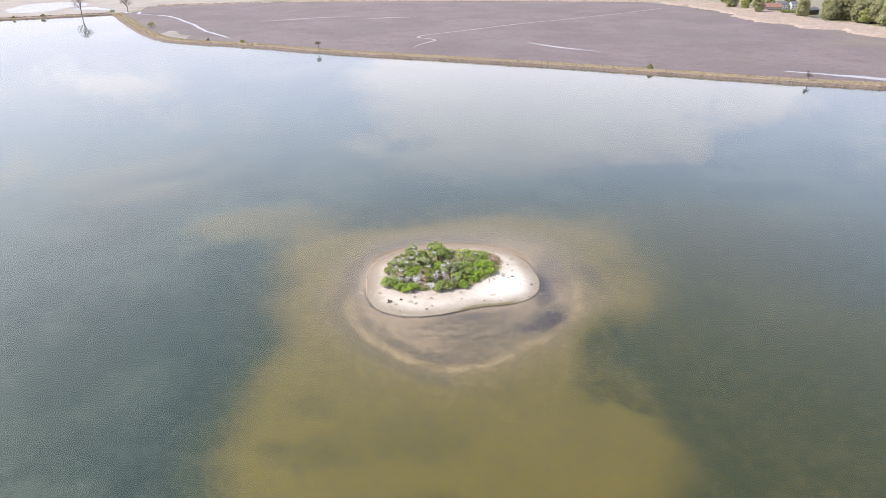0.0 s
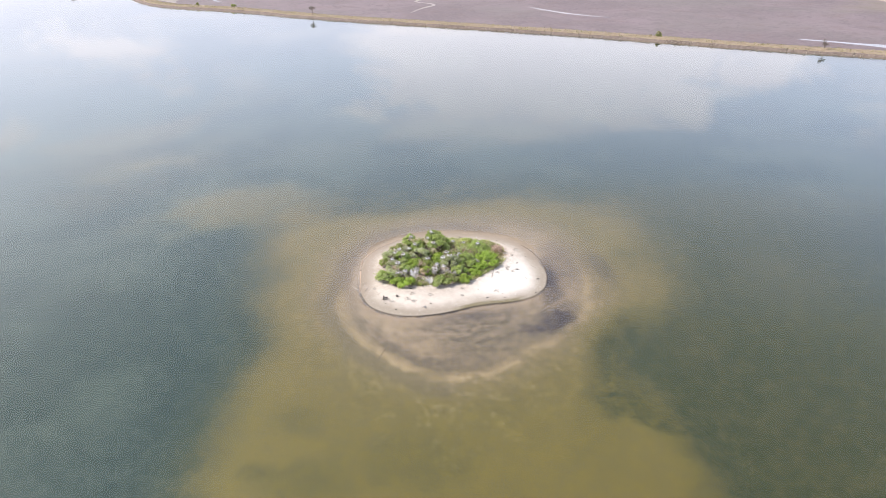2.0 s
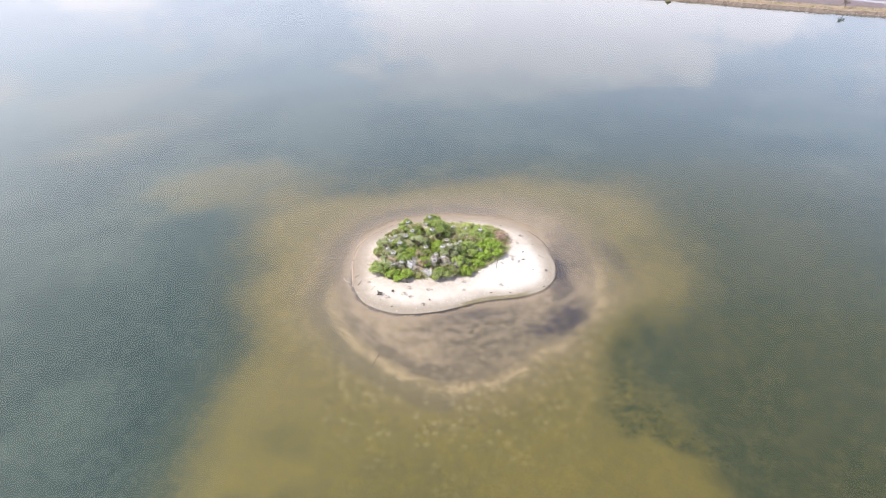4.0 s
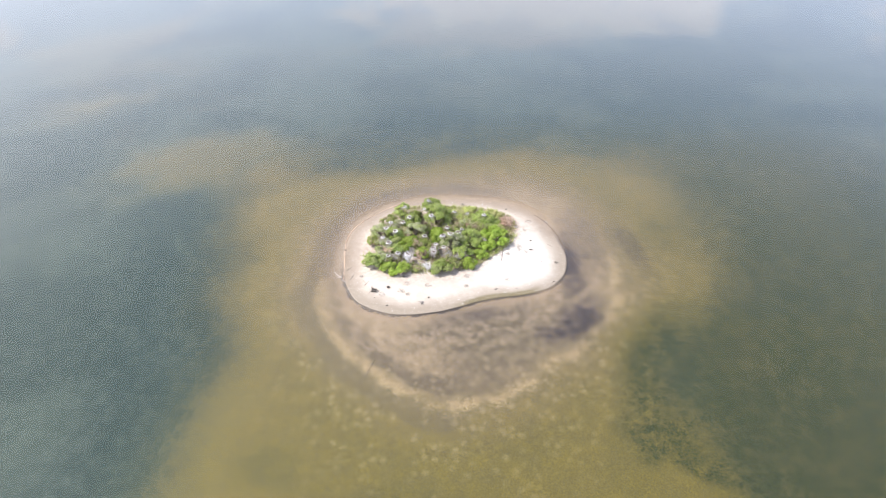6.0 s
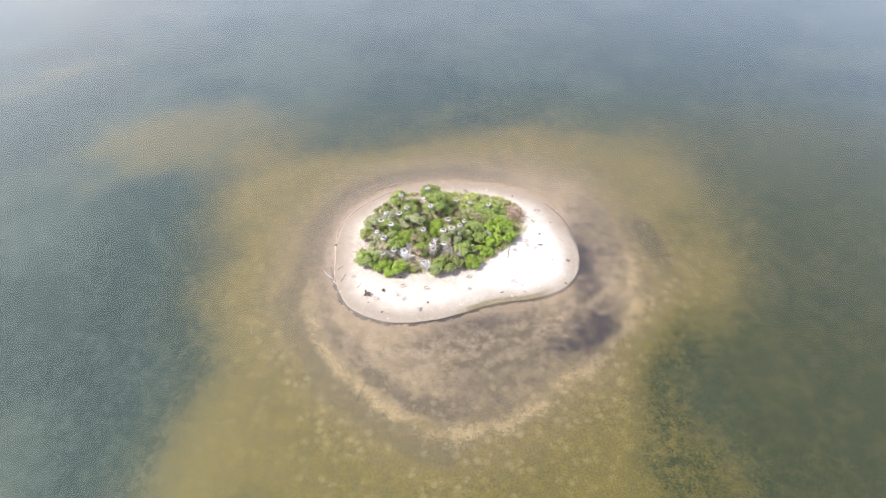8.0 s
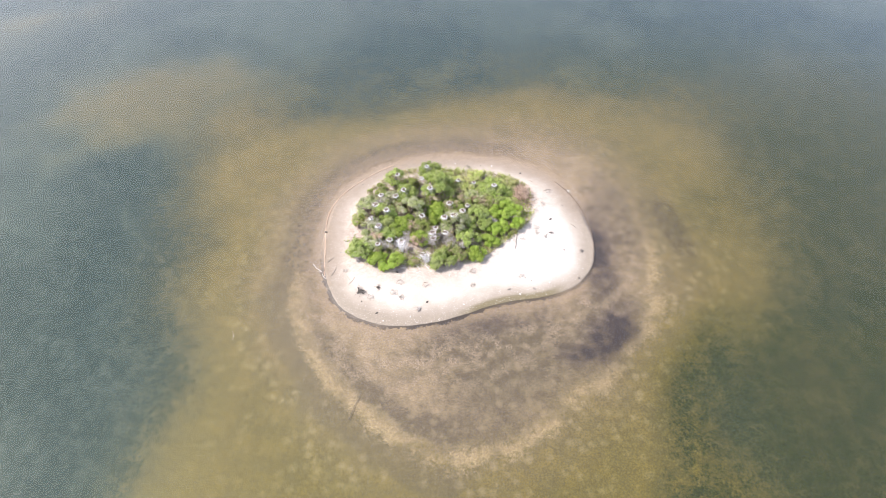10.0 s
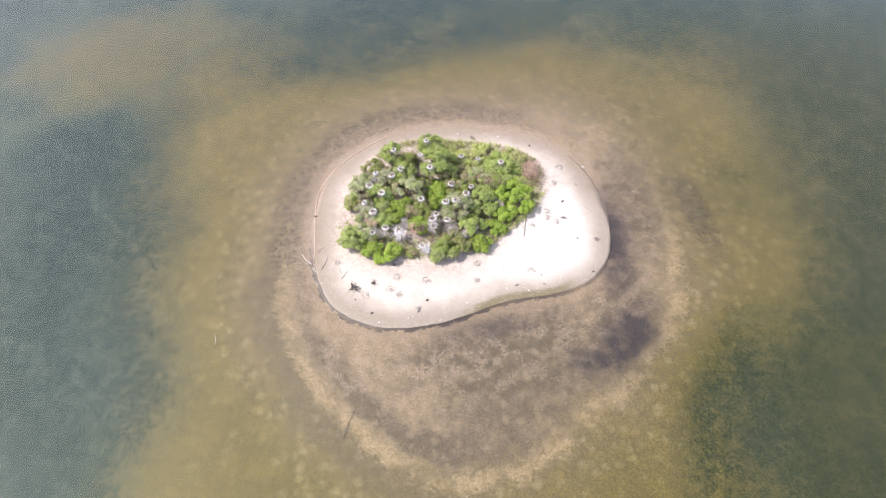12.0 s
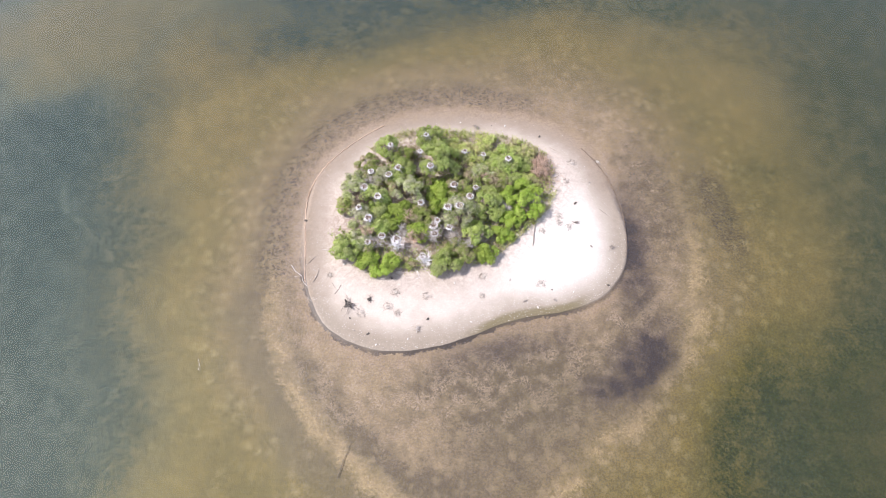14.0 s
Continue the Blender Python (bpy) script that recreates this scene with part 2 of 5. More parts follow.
    flat = n.mix(n.math("MULTIPLY", worm, n.ramp(beach, -17, -6, 0.15, 0.85)), flat, (0.31, 0.245, 0.185))
    inner = n.ramp(n.math("MULTIPLY_ADD", n.math("ADD", mid, torn), 4.0, ring), 1.0, 9.0)
    col = n.mix(inner, shallow, flat)
    gap = n.ramp(n.noise(p, 0.22, 3, 0.6), 0.38, 0.56, 0.22, 1.0)
    rim = n.math("MULTIPLY", n.math("MULTIPLY", n.ramp(n.math("MULTIPLY_ADD", torn, 1.8, ring), -0.9, 1.3), n.ramp(n.math("MULTIPLY_ADD", torn, -1.4, ring), 1.5, -0.6)), gap)
    rim = n.math("MULTIPLY", rim, n.attr("rim"))
    col = n.mix(n.math("MULTIPLY", rim, 0.78), col, n.mix(grit, (0.285, 0.218, 0.125), (0.40, 0.312, 0.19)))
    squiggle = n.ramp(n.noise(p, 1.3, 5, 0.7, 2.2), 0.46, 0.60)
    mats = n.math("MULTIPLY", n.attr("mats"), n.math("MULTIPLY_ADD", squiggle, 0.85, n.math("MULTIPLY", torn, 0.28)))
    col = n.mix(n.math("MULTIPLY", mats, 1.0), col, (0.050, 0.038, 0.026))
    pale = n.math("MULTIPLY", n.ramp(n.math("MULTIPLY_ADD", n.math("ADD", mid, torn), 4.0, beach), -0.5, 5.0), n.ramp(curl, 0.0, 1.0, 0.80, 0.25))
    col = n.mix(pale, col, n.mix(grit, (0.225, 0.168, 0.124), (0.315, 0.240, 0.182)))
    silt = n.add("ShaderNodeVectorMath", {0: col, 1: (1.03, 1.0, 0.90)})
    silt.operation = "MULTIPLY"
    col = n.mix(n.ramp(n.attr("shelf"), -8, 6), col, silt.outputs[0])
    mudf = n.math("MULTIPLY", mud, n.math("MULTIPLY_ADD", torn, 0.25, n.math("MULTIPLY_ADD", blot, 0.30, 0.68)), clamp=True)
    col = n.mix(n.math("MULTIPLY", mudf, 0.95), col, n.mix(curl, (0.024, 0.018, 0.017), (0.050, 0.038, 0.033)))
    speck = n.ramp(n.noise(p, 2.6, 5, 0.8), 0.41, 0.59)
    tuft = n.ramp(n.noise(p, 0.85, 3, 0.65, 0.4), 0.40, 0.60)
    weedf = n.math("MULTIPLY", weed, n.math("ADD", n.math("MULTIPLY_ADD", speck, 0.62, 0.06), n.math("MULTIPLY_ADD", tuft, 0.40, n.math("MULTIPLY", patch, 0.25))), clamp=True)
    col = n.mix(weedf, col, n.mix(lush, n.mix(grit, (0.004, 0.014, 0.014), (0.016, 0.032, 0.029)), n.mix(grit, (0.013, 0.021, 0.005), (0.052, 0.056, 0.012))))
    # dry sand
    sand = n.mix(mid, (0.51, 0.445, 0.372), (0.64, 0.566, 0.486))
    sand = n.mix(n.math("MULTIPLY", n.ramp(n.noise(p, 0.28, 5, 0.6, 0.6), 0.48, 0.66), 0.35), sand, (0.43, 0.362, 0.295))
    sand = n.mix(n.math("MULTIPLY", n.attr("dry"), n.ramp(mid, 0.2, 0.7, 1.0, 0.8)), sand, (0.79, 0.735, 0.67))
    shell = n.ramp(n.noise(p, 7.0, 2, 0.9), 0.66, 0.72)
    sand = n.mix(n.math("MULTIPLY", shell, 0.8), sand, (0.80, 0.76, 0.70))
    pit = n.ramp(n.noise(p, 5.0, 3, 0.8), 0.66, 0.74)
    sand = n.mix(n.math("MULTIPLY", pit, 0.45), sand, (0.33, 0.27, 0.22))
    litter = n.math("MULTIPLY", n.attr("litter"), n.ramp(n.noise(p, 1.6, 6, 0.7, 1.0), 0.35, 0.62))
    sand = n.mix(n.math("MULTIPLY", litter, 0.85), sand, n.mix(grit, (0.20, 0.145, 0.115), (0.36, 0.26, 0.20)))
    damp = n.math("MULTIPLY", n.ramp(n.math("MULTIPLY_ADD", big, 4.0, n.math("MULTIPLY", beach, 0.8)), 6.2, 2.6), 0.9)
    sand = n.mix(damp, sand, n.mix(shell, (0.275, 0.228, 0.168), (0.58, 0.53, 0.45)))
    sand = n.mix(n.attr("algae"), sand, (0.17, 0.14, 0.068))
    wet = n.math("MULTIPLY", n.attr("wetside"), n.ramp(n.math("MULTIPLY_ADD", mid, 4.0, beach), 7.5, 2.0))
    sand = n.mix(n.math("MULTIPLY", wet, 0.6), sand, (0.31, 0.245, 0.19))
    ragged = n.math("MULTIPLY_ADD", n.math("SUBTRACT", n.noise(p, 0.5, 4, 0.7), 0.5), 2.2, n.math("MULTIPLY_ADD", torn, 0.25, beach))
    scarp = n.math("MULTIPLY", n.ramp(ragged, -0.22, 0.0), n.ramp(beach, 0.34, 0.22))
    soft = n.math("MULTIPLY", n.attr("wetside"), 2.6)
    edge = n.math("MULTIPLY_ADD", n.math("SUBTRACT", mid, 0.5), n.math("MULTIPLY", soft, 1.2), beach)
    col = n.mix(n.ramp(edge, n.math("SUBTRACT", 0.02, soft), n.math("ADD", 0.25, soft)), col, sand)
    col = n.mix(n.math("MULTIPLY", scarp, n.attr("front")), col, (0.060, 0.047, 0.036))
    col = n.mix(n.ramp(land, -4, 4), col, n.mix(n.noise(p, 0.03, 5), (0.17, 0.17, 0.075), (0.30, 0.25, 0.165)))
    fine = n.ramp(n.noise(p, 3.6, 5, 0.9), 0.34, 0.66)
    amount = n.math("MULTIPLY", n.ramp(beach, -1.0, 2.0, 1.0, 0.25), n.ramp(ring, -6, 2, 0.34, 0.26))
    dark = n.math("SUBTRACT", 1.0, amount)
    shade = n.math("MULTIPLY_ADD", fine, n.math("MULTIPLY", amount, 2.0), dark)
    col = n.add("ShaderNodeVectorMath", {0: col, 1: n.add("ShaderNodeCombineXYZ", {0: shade, 1: shade, 2: shade}).outputs[0]})
    col.operation = "MULTIPLY"
    col = col.outputs[0]
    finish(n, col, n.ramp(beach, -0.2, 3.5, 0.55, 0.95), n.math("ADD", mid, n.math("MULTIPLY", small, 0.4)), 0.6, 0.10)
    return m


def water_material():
    m, n = material("lake_water")
    depth = n.attr("depth")
    p = n.pos
    turbid = n.math("SUBTRACT", 1.0, n.math("EXPONENT", n.math("MULTIPLY", depth, -0.12)))
    clear = n.add("ShaderNodeBsdfTransparent", {"Color": n.mix(n.ramp(depth, 0.9, 1.7), n.mix(n.ramp(depth, 0.08, 0.6), (1, 1, 1), (0.93, 0.94, 0.80)), (0.86, 0.93, 0.84))})
    murk = n.add("ShaderNodeBsdfDiffuse", {"Color": n.mix(n.noise(p, 0.02, 3), (0.036, 0.078, 0.092), (0.052, 0.094, 0.106))})
    under = n.add("ShaderNodeMixShader", {0: turbid, 1: clear.outputs[0], 2: murk.outputs[0]})
    gloss = n.add("ShaderNodeBsdfGlossy", {"Roughness": 0.03, "Color": (1, 1, 1, 1)})
    facing = n.add("ShaderNodeLayerWeight", {"Blend": 0.5}).outputs["Facing"]
    fres = n.math("MULTIPLY_ADD", n.math("POWER", facing, 5.0), 0.98, 0.02)
    both = n.add("ShaderNodeMixShader", {0: fres, 1: under.outputs[0], 2: gloss.outputs[0]})
    n.add("ShaderNodeOutputMaterial", {"Surface": both.outputs[0]})
    return m


def earth(name, a, b, scale, c=None, patch=0.3, rough=0.9, relief=0.3, distance=0.1):
    """Two-scale mottled matter, with patches of a third colour."""
    m, n = material(name)
    col = n.mix(n.ramp(n.noise(n.pos, scale, 5, 0.6), 0.3, 0.7), a, b)
    if c:
        col = n.mix(n.math("MULTIPLY", n.ramp(n.noise(n.pos, scale * 0.22, 5, 0.6, 0.8), 0.55, 0.68), patch), col, c)
    finish(n, col, rough, n.noise(n.pos, scale * 3, 4), relief, distance)
    return m


def leafy(name, a, b, dry=None, patch=0.0, gloss=0.45):
    """Leaves that vary one by one and from clump to clump."""
    m, n = material(name)
    isl = n.add("ShaderNodeNewGeometry").outputs["Random Per Island"]
    col = n.mix(isl, a, b)
    own = n.ramp(n.add("ShaderNodeObjectInfo").outputs["Random"], 0.0, 1.0, 0.84, 1.22)
    vary = n.add("ShaderNodeVectorMath", {0: col, 1: n.add("ShaderNodeCombineXYZ", {0: own, 1: own, 2: own}).outputs[0]})
    vary.operation = "MULTIPLY"
    col = vary.outputs[0]
    if dry:
        col = n.mix(n.ramp(n.noise(n.pos, 0.55, 3, 0.6), 0.35, 0.65, 0.0, 0.45), col, n.mix(0.5, b, (0.46, 0.50, 0.10)))
        f = n.math("MULTIPLY", n.ramp(n.noise(n.pos, 0.8, 4, 0.65), 0.45, 0.6), patch)
        col = n.mix(n.math("MAXIMUM", f, n.ramp(isl, 0.94, 0.95, 0.0, 0.6 * patch)), col, dry)
    bs = n.add("ShaderNodeBsdfPrincipled", {"Base Color": col, "Roughness": gloss, "Specular IOR Level": 0.3})
    thr = n.add("ShaderNodeBsdfTranslucent", {"Color": n.mix(0.5, col, (0.20, 0.26, 0.02))})
    mix = n.add("ShaderNodeMixShader", {0: 0.22, 1: bs.outputs[0], 2: thr.outputs[0]})
    n.add("ShaderNodeOutputMaterial", {"Surface": mix.outputs[0]})
    return m


M_GROUND = ground_material()
M_WATER = water_material()
M_BARK = earth("weathered_bark", (0.16, 0.13, 0.10), (0.26, 0.22, 0.18), 6.0, relief=0.5, distance=0.02)
M_DEAD = earth("bleached_twigs", (0.42, 0.38, 0.33), (0.58, 0.54, 0.50), 3.0, (0.22, 0.18, 0.15), 0.6)
M_GUANO = earth("guano_white", (0.72, 0.70, 0.69), (0.86, 0.85, 0.84), 4.0, (0.42, 0.38, 0.35), 0.35)
M_DARKWOOD = earth("dark_wet_wood", (0.075, 0.064, 0.054), (0.15, 0.13, 0.11), 5.0)
M_DRIFT = earth("grey_driftwood", (0.22, 0.19, 0.16), (0.36, 0.32, 0.28), 5.0)
M_STONE = earth("pale_stone", (0.36, 0.32, 0.27), (0.55, 0.50, 0.44), 4.0)
M_RUBBLE = earth("dike_rubble", (0.28, 0.22, 0.17), (0.42, 0.35, 0.28), 0.8)
M_SHELL = earth("shell_white", (0.52, 0.48, 0.42), (0.72, 0.69, 0.64), 12.0)
M_TWIG = earth("brown_twigs", (0.15, 0.11, 0.08), (0.26, 0.20, 0.15), 4.0)
M_STRAW = earth("dead_reed_straw", (0.52, 0.37, 0.26), (0.66, 0.50, 0.38), 3.0, (0.33, 0.19, 0.13), 0.5)
M_DIKE = earth("dike_turf", (0.27, 0.20, 0.13), (0.36, 0.28, 0.195), 0.35, (0.19, 0.19, 0.07), 0.5, relief=0.8, distance=0.6)
M_DIKEMUD = earth("dike_foot_mud", (0.14, 0.105, 0.085), (0.24, 0.185, 0.15), 0.5)
M_FLAT, _n = material("mudflat_purple_grey")
_flat = _n.mix(_n.ramp(_n.noise(_n.pos, 0.012, 6, 0.6, 0.6), 0.35, 0.65), (0.158, 0.119, 0.122), (0.212, 0.162, 0.166))
_flat = _n.mix(_n.math("MULTIPLY", _n.ramp(_n.noise(_n.pos, 0.045, 6, 0.65), 0.5, 0.68), 0.5), _flat, (0.165, 0.112, 0.098))
_flat = _n.mix(_n.math("MULTIPLY", _n.ramp(_n.noise(_n.pos, 0.25, 5, 0.7), 0.4, 0.7), 0.35), _flat, (0.26, 0.21, 0.20))
_drain = _n.math("ABSOLUTE", _n.math("SUBTRACT", _n.noise(_n.pos, 0.03, 4, 0.6, 1.4), 0.5))
_flat = _n.mix(_n.math("MULTIPLY", _n.ramp(_drain, 0.022, 0.004), 0.45), _flat, (0.115, 0.088, 0.090))
_flat = _n.mix(_n.math("MULTIPLY", _n.ramp(_n.noise(_n.pos, 0.006, 5, 0.6), 0.45, 0.66), 0.45), _flat, (0.150, 0.136, 0.118))
_x = _n.add("ShaderNodeSeparateXYZ", {0: _n.pos}).outputs[0]
_green = _n.ramp(_n.math("MULTIPLY_ADD", _n.noise(_n.pos, 0.012, 4, 0.6), 260.0, _x), 470, 600)
_flat = _n.mix(_n.math("MULTIPLY", _green, 0.55), _flat, (0.205, 0.175, 0.105))
finish(_n, _flat, 0.8)
M_PALE = earth("pale_flat", (0.32, 0.28, 0.25), (0.40, 0.355, 0.32), 0.03, (0.24, 0.20, 0.185), 0.8)
M_REED = earth("winter_reed", (0.34, 0.265, 0.215), (0.43, 0.345, 0.285), 0.25, (0.30, 0.235, 0.165), 0.5, relief=0.5, distance=1.0)
LEAF_GREEN = leafy("leaf_green", (0.22, 0.31, 0.065), (0.45, 0.55, 0.165), (0.42, 0.37, 0.26), 0.30)
LEAF_BRIGHT = leafy("leaf_bright_green", (0.21, 0.33, 0.035), (0.38, 0.51, 0.085), (0.40, 0.36, 0.20), 0.12)
LEAF_GREY = leafy("leaf_grey_green", (0.27, 0.33, 0.12), (0.52, 0.57, 0.27), (0.54, 0.49, 0.41), 0.7)
LEAF_OLIVE = leafy("leaf_olive", (0.20, 0.27, 0.055), (0.37, 0.43, 0.13), (0.46, 0.35, 0.26), 0.85)
LEAF_GRASS = leafy("grass_yellow_green", (0.319, 0.390, 0.095), (0.613, 0.670, 0.243), (0.55, 0.43, 0.30), 0.6)
LEAF_SPRING = leafy("spring_foliage", (0.33, 0.33, 0.18), (0.49, 0.47, 0.28), (0.42, 0.36, 0.27), 0.5, 0.6)
LEAF_WOOD = leafy("wood_foliage", (0.25, 0.28, 0.12), (0.40, 0.42, 0.20), (0.40, 0.33, 0.25), 0.5, 0.6)

# ---- ground and water ----
XS = YS = grid_lines(-4500, 4500, ((36, 0.3), (84, 0.7)), 1.16, 120)


def bed_fields(x, y):
    q = plan_at(x, y)
    n1, n2, n3 = fbm(x, y + 50, 16, 5), fbm(x + 90, y, 5, 4), fbm(x - 70, y + 20, 34, 4)
    edge = q["shelf"] + 8 * (n1 - 0.5)
    open_bed = step(edge, 9, -9)
    weed = open_bed * np.clip(0.5 + 0.15 * step(x, 30, 70) + 2.6 * (n3 - 0.5) + 2.8 * (n1 - 0.5) + 0.8 * (n2 - 0.5), 0, 1)
    # darker belts along the shelf's western and northern edge, the meadows in the east and south-east
    weed = np.maximum(weed, open_bed * (1.2 + 0.9 * (n1 - 0.5)) * step(edge, -36, -14) * step(x, 0, -30) * step(y, 62, 40))
    weed = np.maximum(weed, step(bump(x, y, 4, 74, 50, 14) + 1.1 * (n1 - 0.5), 0.1, 1.0) * 0.8)
    weed = np.maximum(weed, step(bump(x, y, 78, 46, 30, 34, 20) + 0.9 * (n1 - 0.5), 0.1, 0.7) * 1.0)
    weed = np.maximum(weed, (0.5 * step(x + 14 * (n1 - 0.5), 40, 58) + 0.4 * step(x, 48, 64)) * step(y, 60, 30) * (0.6 + 0.8 * n2))
    edge_x = np.interp(y, [-90, -63, -51, -42, -39, -36, -28, -12, -4, -1, 8], [44, 41, 38, 34, 27, 23, 23, 27, 33, 44, 62])
    within = x - edge_x + 9 * (n1 - 0.5) + 5 * (n2 - 0.5)
    meadow = step(within, -2.5, 4.5) * (0.90 - 0.38 * step(within, 8, 30)) * step(x, 140, 90) * step(y + 14 * (n1 - 0.5), 6, -13)
    weed = np.maximum(weed, meadow * np.clip(0.95 + 1.3 * (n2 - 0.5) + 0.9 * (n3 - 0.5), 0, 1.1))
    for cx, cy, r, k in ((-53, -38, 6, 0.6), (-36, -50, 3, 0.6), (-30, -38, 5, 0.35), (-27, -52, 6, 0.45), (-10, -48, 8, 0.3), (-75, -51, 6, 0.6), (-61, -58, 5, 0.5), (-93, 6, 9, 0.5), (-80, 12, 7, 0.4), (-9, -66, 8, 0.5)):
        weed = np.maximum(weed, k * step(bump(x, y, cx, cy, r * 1.4, r * 0.9) + 0.8 * (n2 - 0.5), 0.3, 0.8))
    weed = weed * step(q["ring"], -1.0, -9) * (1 - 0.8 * step(q["bank"] + 0.5 * q["wob"], 0.1, 0.8))
    scar = np.maximum.reduce([bump(x, y, -63.1, 20.8, 0.6, 2.2, 0), bump(x, y, -62.0, 17.6, 0.6, 2.2, 25), bump(x, y, -59.8, 15.4, 0.6, 1.9, 60)])
    weed = weed * (1 - 0.8 * scar)
    # torn mats of dead algae round the islet
    side = step(y, -6, 12)
    mats = 1.5 * step(q["beach"] + 3 * (n2 - 0.5), -8.5, -4.5) * step(q["beach"] + 2 * (n2 - 0.5), -0.6, -2.2) * side * step(x, 20, -2) * (0.35 + n1)
    mats = np.maximum(mats, 1.0 * step(bump(x, y, 35.5, 14, 3.0, 10, 5) + 0.6 * (n2 - 0.5), 0.25, 0.8))
    mats = np.maximum(mats, 0.5 * step(bump(x, y, 26, 18, 6, 14) + 0.8 * (n2 - 0.5), 0.3, 0.8))
    # brown and pale ground on the flat
    r, b = q["ring"], q["beach"]
    west = step(x, 2, -8) * step(y, 4, -4)
    tone = 0.45 + 1.1 * (n2 - 0.5) + 0.5 * (n1 - 0.5)
    tone = tone + 0.42 * bump(x, y, -3, -9.5, 11, 3.6, 8) + 0.25 * bump(x, y, 2, -17, 7, 7) + 0.20 * bump(x, y, 14, -2, 6, 3)
    tone = tone + 0.55 * west * step(r, 1.5, 2.8) * step(r, 6.5, 4.0) + 0.75 * west * step(r, -6, -3) * step(r, -0.3, -1.4)
    tone = tone - 0.55 * bump(x, y, -8, -18.3, 5.5, 3.4, -12) - 0.35 * west * step(b, -8, -4) * step(x, -6, -14) - 0.4 * step(b, -2.6, -0.8) + 0.3 * bump(x, y, 10, -12, 9, 7) - 0.3 * bump(x, y, 10, -4, 6, 2.5)
    tone = tone - 0.35 * step(y, 18, 30)
    olive = bump(x, y, 8, -15, 11, 7, 25) * (0.5 + n1)
    thick = inside(x, y, THICKET_C, THICKET_R)
    algae = step(y, 5, 1) * step(x, -5, 1) * step(x, 15, 11) * step(q["beach"] + 1.2 * (n2 - 0.5), 1.7, 0.9) * (0.65 + n2 * 0.6)
    front = step(y, 13, 3) * (0.45 + 0.9 * n2) * (1 - 0.55 * step(x, 9, 15))
    litter = np.maximum(step(thick, -2.0, 1.0) * 0.95, step(thick, -5.5, -1.0) * 0.5 * step(y, 30, 20))
    wetside = np.maximum(step(y, 10, 24), step(x, -17, -22) * step(y, -2, 6))
    rim = step(y, 12, 2) * 0.9 + 0.55 * step(x, 20, 27) * step(y, 32, 20)
    return {"beach": q["beach"], "shelf": np.maximum(edge + 15 * step(y, 38, 58) * step(np.abs(x - 5), 78, 42), -14 + 14 * step(q["bank"] + 0.5 * q["wob"], 0.05, 0.95)), "ring": q["ring"], "weed": np.clip(weed, 0, 1), "mud": q["mud"], "landward": q["land"], "mats": np.clip(mats, 0, 1), "algae": np.clip(algae, 0, 1), "front": np.clip(front, 0, 1), "wetside": wetside, "tone": np.clip(tone, 0, 1), "warm": np.clip(np.maximum(step(y, 0, -45) * step(x, -62, -36) * step(x, 115, 80), np.maximum(0.95 * step(x, 12, 30) * step(y, 6, -10) * step(x, 115, 80), 0.3 * step(x, 8, 32) * step(y, 52, 22) * step(x, 100, 62))), 0, 1), "rim": np.clip(rim, 0, 0.9), "litter": litter, "olive": np.clip(olive, 0, 1), "scar": scar, "lush": np.clip(np.maximum(step(y, 0, -45) * step(x, -62, -36) * step(x, 115, 80), np.maximum(0.95 * step(x, 12, 30) * step(y, 6, -10) * step(x, 140, 90), 0.75 * step(x, 0, 32) * step(y, 100, 60) * step(x, 120, 80))), 0, 1), "dry": np.clip(1.0 * bump(x, y, 10.5, 8.5, 7.5, 9, -20) * (0.6 + 0.8 * n2), 0, 1)}


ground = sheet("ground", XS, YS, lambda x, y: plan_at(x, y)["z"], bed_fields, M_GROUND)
tagged(ground, "sandy lake bed rising to a pale beach islet", "ground", kind="structure")
WX = grid_lines(-4500, 4500, ((40, 0.5), (84, 1.5)), 1.3, 200)
water = sheet("water", WX, WX, lambda x, y: 0 * x, lambda x, y: {"depth": np.maximum(0, -plan_at(x, y)["z"])}, M_WATER)
tagged(water, "calm shallow grey-green lake water mirroring clouds", "water", kind="structure")


def z_at(x, y):
    return float(plan_at(np.array([x]), np.array([y]))["z"][0])


def mesh_of(name, verts, faces, mat, smooth=False):
    me = bpy.data.meshes.new(name)
    me.from_pydata([tuple(v) for v in verts], [], [tuple(f) for f in faces])
    if smooth:
        me.shade_smooth()
    me.materials.append(mat)
    return me


def piece(name, me, parent=None, label=""):
    ob = new(name, me)
    if parent is not None:
        ob.parent = parent
    return tagged(ob, label)


def slab(name, pts, z, mat, label, category, soft=0):
    """A flat piece of land, cut into a fan of its outline."""
    bm = bmesh.new()
    loop = list(pts)
    for _ in range(soft):
        loop = [(a[0] + (b[0] - a[0]) * k, a[1] + (b[1] - a[1]) * k) for a, b in zip(loop, loop[1:] + loop[:1]) for k in (0.25, 0.75)]
    if soft:
        loop = [(x + 14 * (fbm(x, y, 30, 3) - 0.5), y + 30 * (fbm(x + 99, y, 30, 3) - 0.5)) for x, y in loop]
    f = bm.faces.new([bm.verts.new((x, y, z)) for x, y in loop])
    bmesh.ops.triangulate(bm, faces=[f])
    bmesh.ops.recalc_face_normals(bm, faces=bm.faces[:])
    me = bpy.data.meshes.new(name)
    bm.to_mesh(me)
    bm.free()
    me.materials.append(mat)
    return tagged(new(name, me), label, category, kind="structure")


